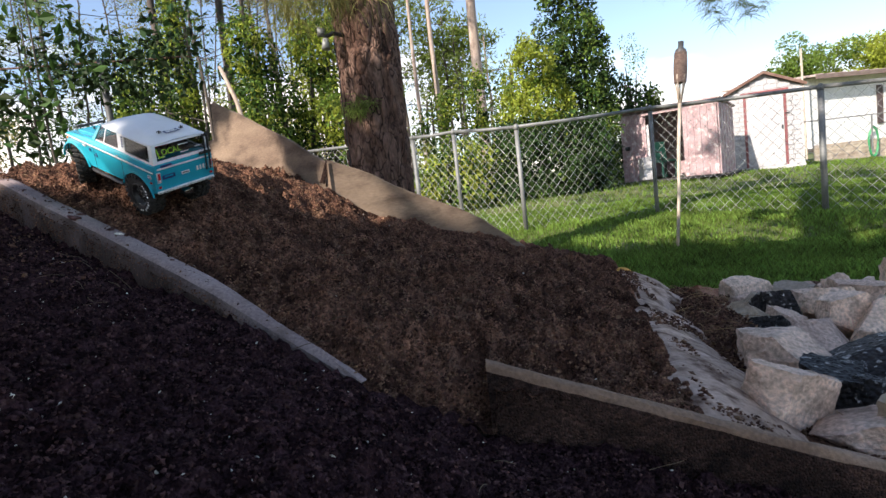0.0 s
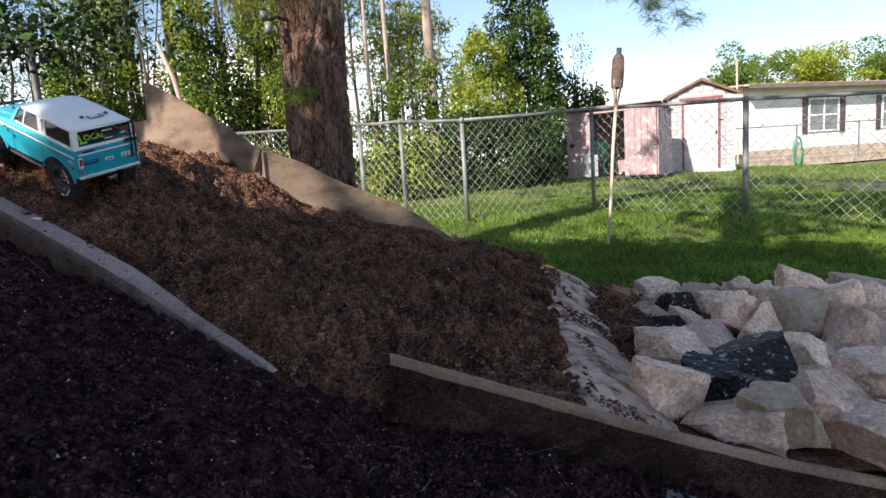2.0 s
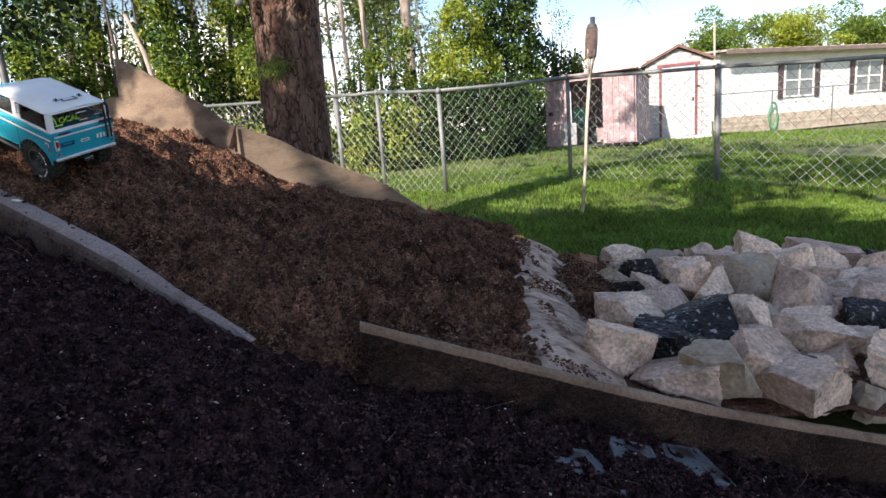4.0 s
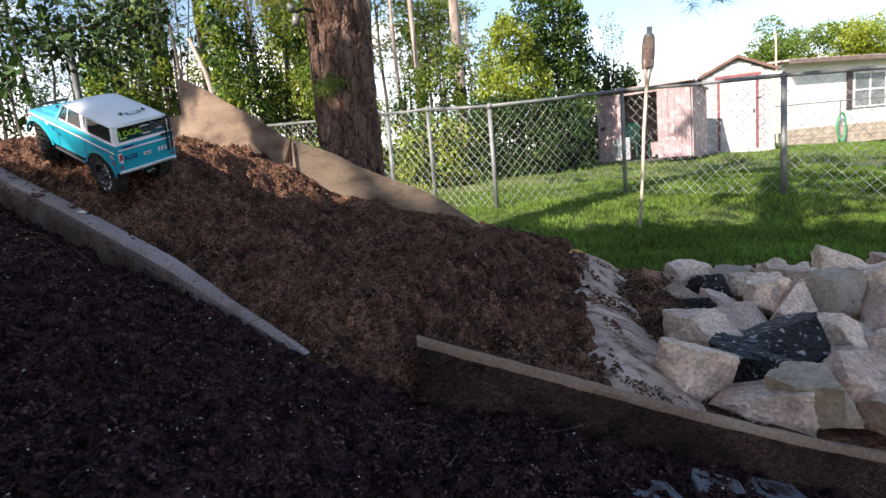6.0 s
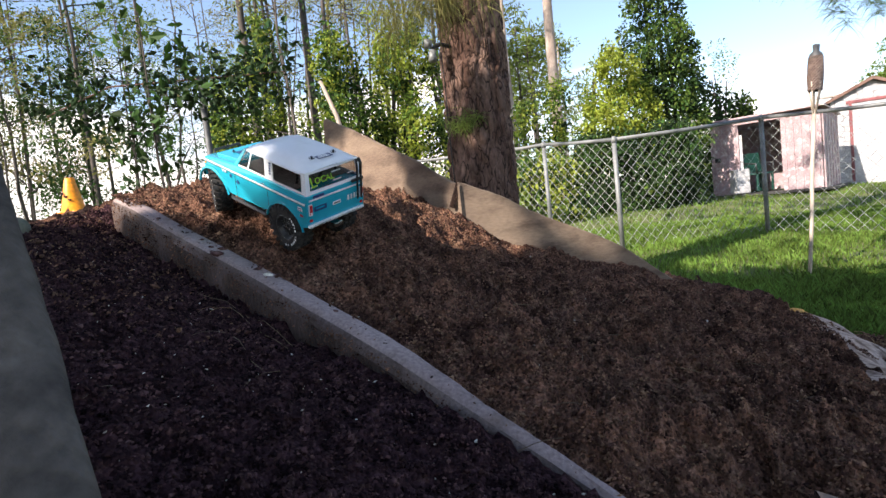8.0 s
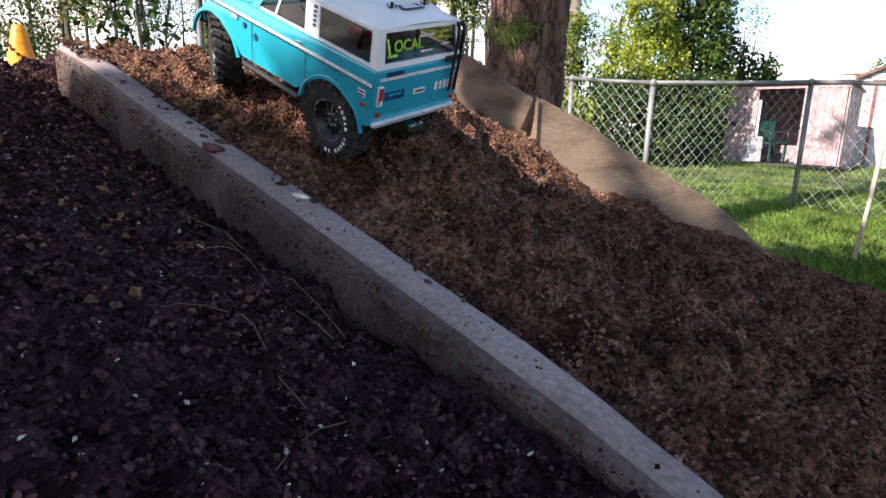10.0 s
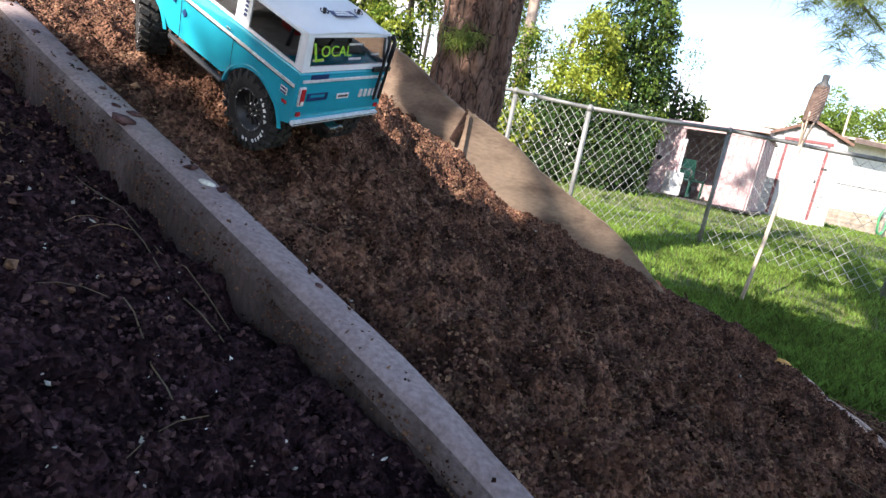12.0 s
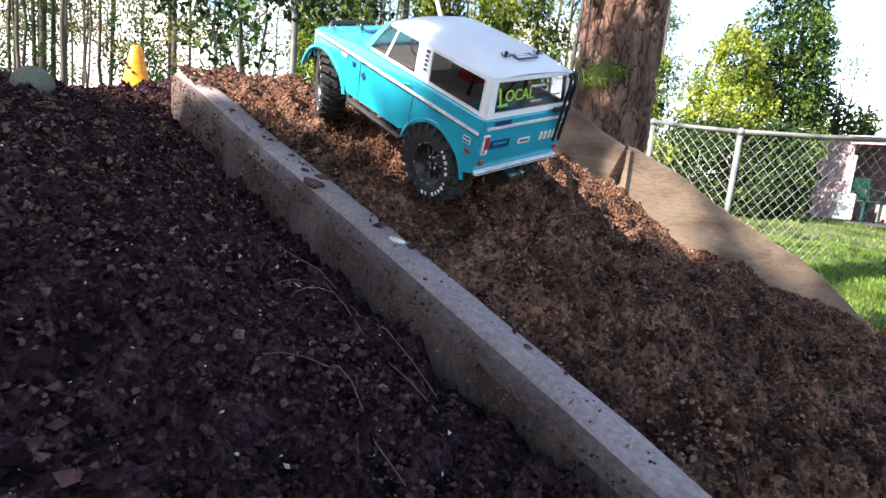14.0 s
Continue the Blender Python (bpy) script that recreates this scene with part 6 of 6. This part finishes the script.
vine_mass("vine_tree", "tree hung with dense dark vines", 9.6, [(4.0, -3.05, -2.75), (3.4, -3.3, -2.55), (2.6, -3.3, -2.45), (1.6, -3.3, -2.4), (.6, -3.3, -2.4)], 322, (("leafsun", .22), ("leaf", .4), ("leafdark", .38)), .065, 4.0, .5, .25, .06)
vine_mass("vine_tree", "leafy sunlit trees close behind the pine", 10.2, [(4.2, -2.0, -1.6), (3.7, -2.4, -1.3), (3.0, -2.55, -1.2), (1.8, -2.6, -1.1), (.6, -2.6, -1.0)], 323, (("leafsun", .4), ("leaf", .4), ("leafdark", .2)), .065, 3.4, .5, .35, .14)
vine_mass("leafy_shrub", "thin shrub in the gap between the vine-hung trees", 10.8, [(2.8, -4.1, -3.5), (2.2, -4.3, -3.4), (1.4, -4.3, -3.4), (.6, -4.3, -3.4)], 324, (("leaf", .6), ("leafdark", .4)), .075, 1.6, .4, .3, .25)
for k, (x, y, wide, high, mat_, gap) in enumerate(((-5.9, 11.6, 1.1, 4.6, "leaf", .15), (-2.9, 13.5, 2.4, 4.2, "leafsun", .5), (-5.0, 14.5, 2.4, 4.6, "leafsun", .55), (-10.5, 14.0, 1.8, 1.9, "leafdark", .4))):
    thicket(x, y, wide, high * .85, 330 + k, mat_, .13, 60, gaps=gap + .05)
for k, (x, y, high, mat_) in enumerate(((-2.5, 12.4, 5, "leafsun"), (-3.4, 14.8, 6.5, "leafsun"))):
    thicket(x, y, .75, high, 360 + k, mat_, .12, 60, "vine_clad_trunk", "slender trunk wrapped in climbing vine leaves", .1, column=True)
rw_ = np.random.default_rng(77)
for k in range(20):
    d, a = rw_.uniform(11, 26), radians(rw_.uniform(93, 140))
    slim_pine(d * math.cos(a), d * math.sin(a), rw_.uniform(8, 14), rw_.uniform(.04, .10), 400 + k, "twig", rw_.uniform(-.03, .03), rw_.uniform(.5, .75), "needle" if k % 3 else "needlebrown")
for k in range(22):
    d, a = rw_.uniform(10.5, 19), radians(rw_.uniform(101, 142))
    slim_pine(d * math.cos(a), d * math.sin(a), rw_.uniform(4.5, 9), rw_.uniform(.022, .05), 500 + k, "twig", rw_.uniform(-.06, .06), rw_.uniform(.3, .6), ("needle", "leafdark", "needlebrown")[k % 3], leafage=45)
# far scrub that closes the wood near the ground
cen = [(d * math.cos(a), d * math.sin(a), rw_.uniform(.3, 2.2) if a < 1.82 else rw_.uniform(.8, 1.7), rw_.uniform(.6, 1.3 if a < 1.82 else .8)) for d, a in ((rw_.uniform(24, 38), radians(rw_.uniform(84, 150))) for _ in range(230))]
tagged(new("far_scrub", raw("scrub", *leaves(cen, 200, 1.3, .17, rw_, .2, 1.2, .9), "leaf")), "far hazy scrub under the pines", "scrub", kind="stuff")
far_v = []
for k in range(34):
    d, a = rw_.uniform(15, 36), radians(rw_.uniform(100, 152))
    x, y = d * math.cos(a), d * math.sin(a)
    far_v.append(tube([(x, y, .2), (x + rw_.normal() * .2, y, 5), (x + rw_.normal() * .5, y, rw_.uniform(8, 13))], [.06, .045, .015], 6, False))
    for _ in range(5):
        z1 = rw_.uniform(2, 7)
        far_v.append(tube([(x, y, z1), (x + rw_.normal() * .5, y, z1 + .5), (x + rw_.normal() * 1.1, y, z1 + rw_.uniform(.6, 1.4))], [.03, .022, .008], 4, False))
tagged(new("far_trunks", raw("trunks", *joined(far_v), "twig", True)), "crowded thin trunks deep in the wood", "tree trunks", kind="stuff")
cen = [(d * math.cos(a), d * math.sin(a), 1.2 + 3.6 * rw_.uniform() ** 1.3, rw_.uniform(.3, .7)) for d, a in ((rw_.uniform(17, 36), radians(rw_.uniform(100, 152))) for _ in range(120))]
tagged(new("far_foliage", raw("foliage", *leaves(cen, 170, 1.2, .10, rw_, .2, 1.3, .8), "leafdark")), "thin scattered foliage deep in the wood", "foliage", kind="stuff")
cen = [(d * math.cos(a), d * math.sin(a), .9 + 3.2 * rw_.uniform() ** 1.6, rw_.uniform(.3, .75)) for d, a in ((rw_.uniform(15, 32), radians(152 - 37 * rw_.uniform() ** 2)) for _ in range(420))]
tagged(new("wood_undergrowth", raw("foliage", *leaves(cen, 220, 1.2, .07, rw_, .2, 1.3, .8), "leafdark")), "thin undergrowth along the far side of the wood", "undergrowth", kind="stuff")
for name_, kind_, count_, lo_, hi_, low_, label_ in (("wood_scrub", "leafdark", 170, 128, 150, .05, "dull green foliage between the trunks of the wood"), ("pine_sprays", "needlebrown", 90, 127, 150, .1, "dry olive pine sprays high between the trunks"),
                                                   ("thin_sprays", "leafdark", 26, 112, 128, .10, "thin sprays of leaves before the bright sky")):
    cen = [(d * math.cos(a), d * math.sin(a), 1.0 + d * rw_.uniform(low_, .33), d * rw_.uniform(.014, .034)) for d, a in ((rw_.uniform(12, 24), radians(rw_.uniform(lo_, hi_))) for _ in range(count_))]
    tagged(new(name_, raw("foliage", *leaves(cen, 900, 1.1, .06, rw_, .2, 1.5, .6), kind_)), label_, "foliage", kind="stuff")
# overhanging vine with dark broad leaves on a steel post
vp = thing("tall_post", "tall grey steel post at the edge of the wood", "post", me=raw("post", *tube([(-3.5, 6.1, .2), (-3.5, 6.1, 2.70)], .035, 10), "oldsteel", True))
cen = [(-3.5 + rw_.uniform(-1.7, 1.0), 6.1 + rw_.uniform(-.35, .35), 2.62 + rw_.uniform(-.30, .32), rw_.uniform(.12, .28)) for _ in range(52)]
cen += [(-4.35 + rw_.uniform(-.25, .25), 6.1 + rw_.uniform(-.2, .2), 2.35 - 1.1 * rw_.uniform() ** 1.5, rw_.uniform(.07, .16)) for _ in range(18)]
vine = thing("hanging_vine", "dark broad-leaved vine hanging along the wood edge", "vine", pose(0, 0, 0))
part("foliage", raw("foliage", *leaves(cen, 900, 1.2, .078, rw_, .5, 1.1, .8), "ivy"), vine)
part("stem", raw("stem", *tube([(-5.6, 6.3, 2.55), (-4.6, 6.15, 2.75), (-3.5, 6.1, 2.68), (-2.5, 6.0, 2.6)], .010, 6), "bark", True), vine)
# low leafy sprigs near the bank top
cen = [(-2.75 + rw_.normal() * .16, 4.05 + rw_.normal() * .1, 1.5 + rw_.uniform(0, 1.1), .09) for _ in range(26)]
sprig = thing("leafy_sapling", "thin sapling with a few broad leaves by the bank", "sapling", pose(0, 0, 0))
part("foliage", raw("foliage", *leaves(cen, 700, 1.2, .085, rw_, .4, 1.2, 1), "leafdark"), sprig)
part("stem", raw("stem", *tube([(-2.7, 4.05, .8), (-2.76, 4.05, 1.6), (-2.72, 4.0, 2.6)], [.012, .009, .004], 6), "twig"), sprig)
# far trees over the house
for k, (x, y, wide) in enumerate(((24, 38, 5), (29, 38, 6), (34.5, 37, 6), (40, 36, 6), (46, 36, 7))):
    tree = thing("far_tree", "distant round-topped tree over the house roof", "tree", pose(x, y, 1))
    r2 = np.random.default_rng(600 + k)
    part("trunk", raw("trunk", *tube([(0, 0, -.5), (0, 0, 4)], [.3, .15], 8), "twig"), tree)
    cen = [(r2.normal() * wide * .24, r2.normal() * wide * .2, 4.3 + r2.normal() * .9 + .4 * (k == 0), r2.uniform(.7, 1.2)) for _ in range(34)]
    part("crown", raw("crown", *leaves(cen, 420, 1, .16, r2, .1, 1.2, .75), "leafsun" if k % 2 else "leaf"), tree)


# ---- unseen trees added behind the viewer for shade ----
def shade_tree(x, y, centre, wide, tall, count, seed, keepout, dense=120, clump=(.3, .6)):
    r = np.random.default_rng(seed)
    z0 = lawn_z(x, y)
    tree = thing("unseen_oak", "unseen spreading oak added behind the viewer to shade the track", "oak tree", pose(0, 0, 0))
    c = Vector(centre)
    limbs, cen = [], []
    for _ in range(count):
        d = Vector(r.normal(size=3)).normalized() * r.uniform(.2, 1) ** .5
        p = c + Vector((d.x * wide, d.y * wide, d.z * tall))
        cen.append((*p, r.uniform(*clump)))
        if r.uniform() < .06 and not any((c.lerp(p, w) - Vector(k)).cross(SUN_TO).length < q + .1 for k, q in keepout for w in (.25, .5, .75, 1)):
            limbs.append(tube([c - Vector((0, 0, tall * .4)), c.lerp(p, .5), p], [.05, .03, .01], 5, False))
    stem = tube([(x, y, z0 - .1), (x + .1, y + .1, 1.8), c - Vector((0, 0, tall * .5))], [.28, .22, .16], 12)
    part("trunk", raw("trunk", *joined([stem] + limbs), "twig", True), tree)
    v, _ = leaves(cen, dense, 1, .22, r, .2, 1.2, .8)
    q = v.reshape(-1, 4, 3)
    keep = np.ones(len(q), bool)
    # leaves removed along the sun's line so that chosen spots stay lit
    for k, wide_ in keepout:
        keep &= np.linalg.norm(np.cross((q[:, 0] + q[:, 2]) / 2 - np.array(k), np.array(SUN_TO)), axis=1) > wide_ + .13
    q = q[keep]
    i = np.arange(len(q))[:, None] * 4
    part("crown", raw("crown", q.reshape(-1, 3), np.stack([i + [0, 1, 2], i + [0, 2, 3]], 1).reshape(-1, 3), "leaf"), tree)


# sun patches that the added crowns are opened for, with radii
SPOTS = [((-.33, 2.345, 1.10), .0), ((-.20, 2.39, 1.03), .03), ((-.05, 2.43, .97), .03), ((.07, 2.47, .92), .02), ((.18, 2.51, .86), .01), ((-.60, 2.18, 1.1), .03),
         ((-.86, 1.66, 1.12), .06), ((-.72, 1.82, 1.06), .03), ((-.64, 1.97, 1.05), .05), ((-1.22, 2.45, 1.17), .36), ((-1.4, 2.2, 1.18), .2), ((-1.62, 2.15, 1.19), .17), ((-1.47, 1.83, 1.17), .07),
         ((-.95, 1.78, 1.2), .12), ((-.95, 1.75, 1.08), .04), ((-1.15, 1.87, 1.13), .07), ((-.78, 2.02, 1.08), .03), ((-2.29, 2.655, 1.27), .12), ((-1.7, 2.5, 1.2), .15)]
shade_tree(-4.6, -3.6, (-4.5, -3.15, 4.6), 3.2, 1.5, 1200, 701, SPOTS, 140)
shade_tree(-1.5, -5.5, (-1.4, -2.9, 6.4), 3.8, 1.3, 150, 702, SPOTS, 150, (.12, .32))
shade_tree(-3.4, -4.8, (-2.4, .0, 8.2), 3.9, 1.0, 140, 703, SPOTS, 150, (.12, .32))
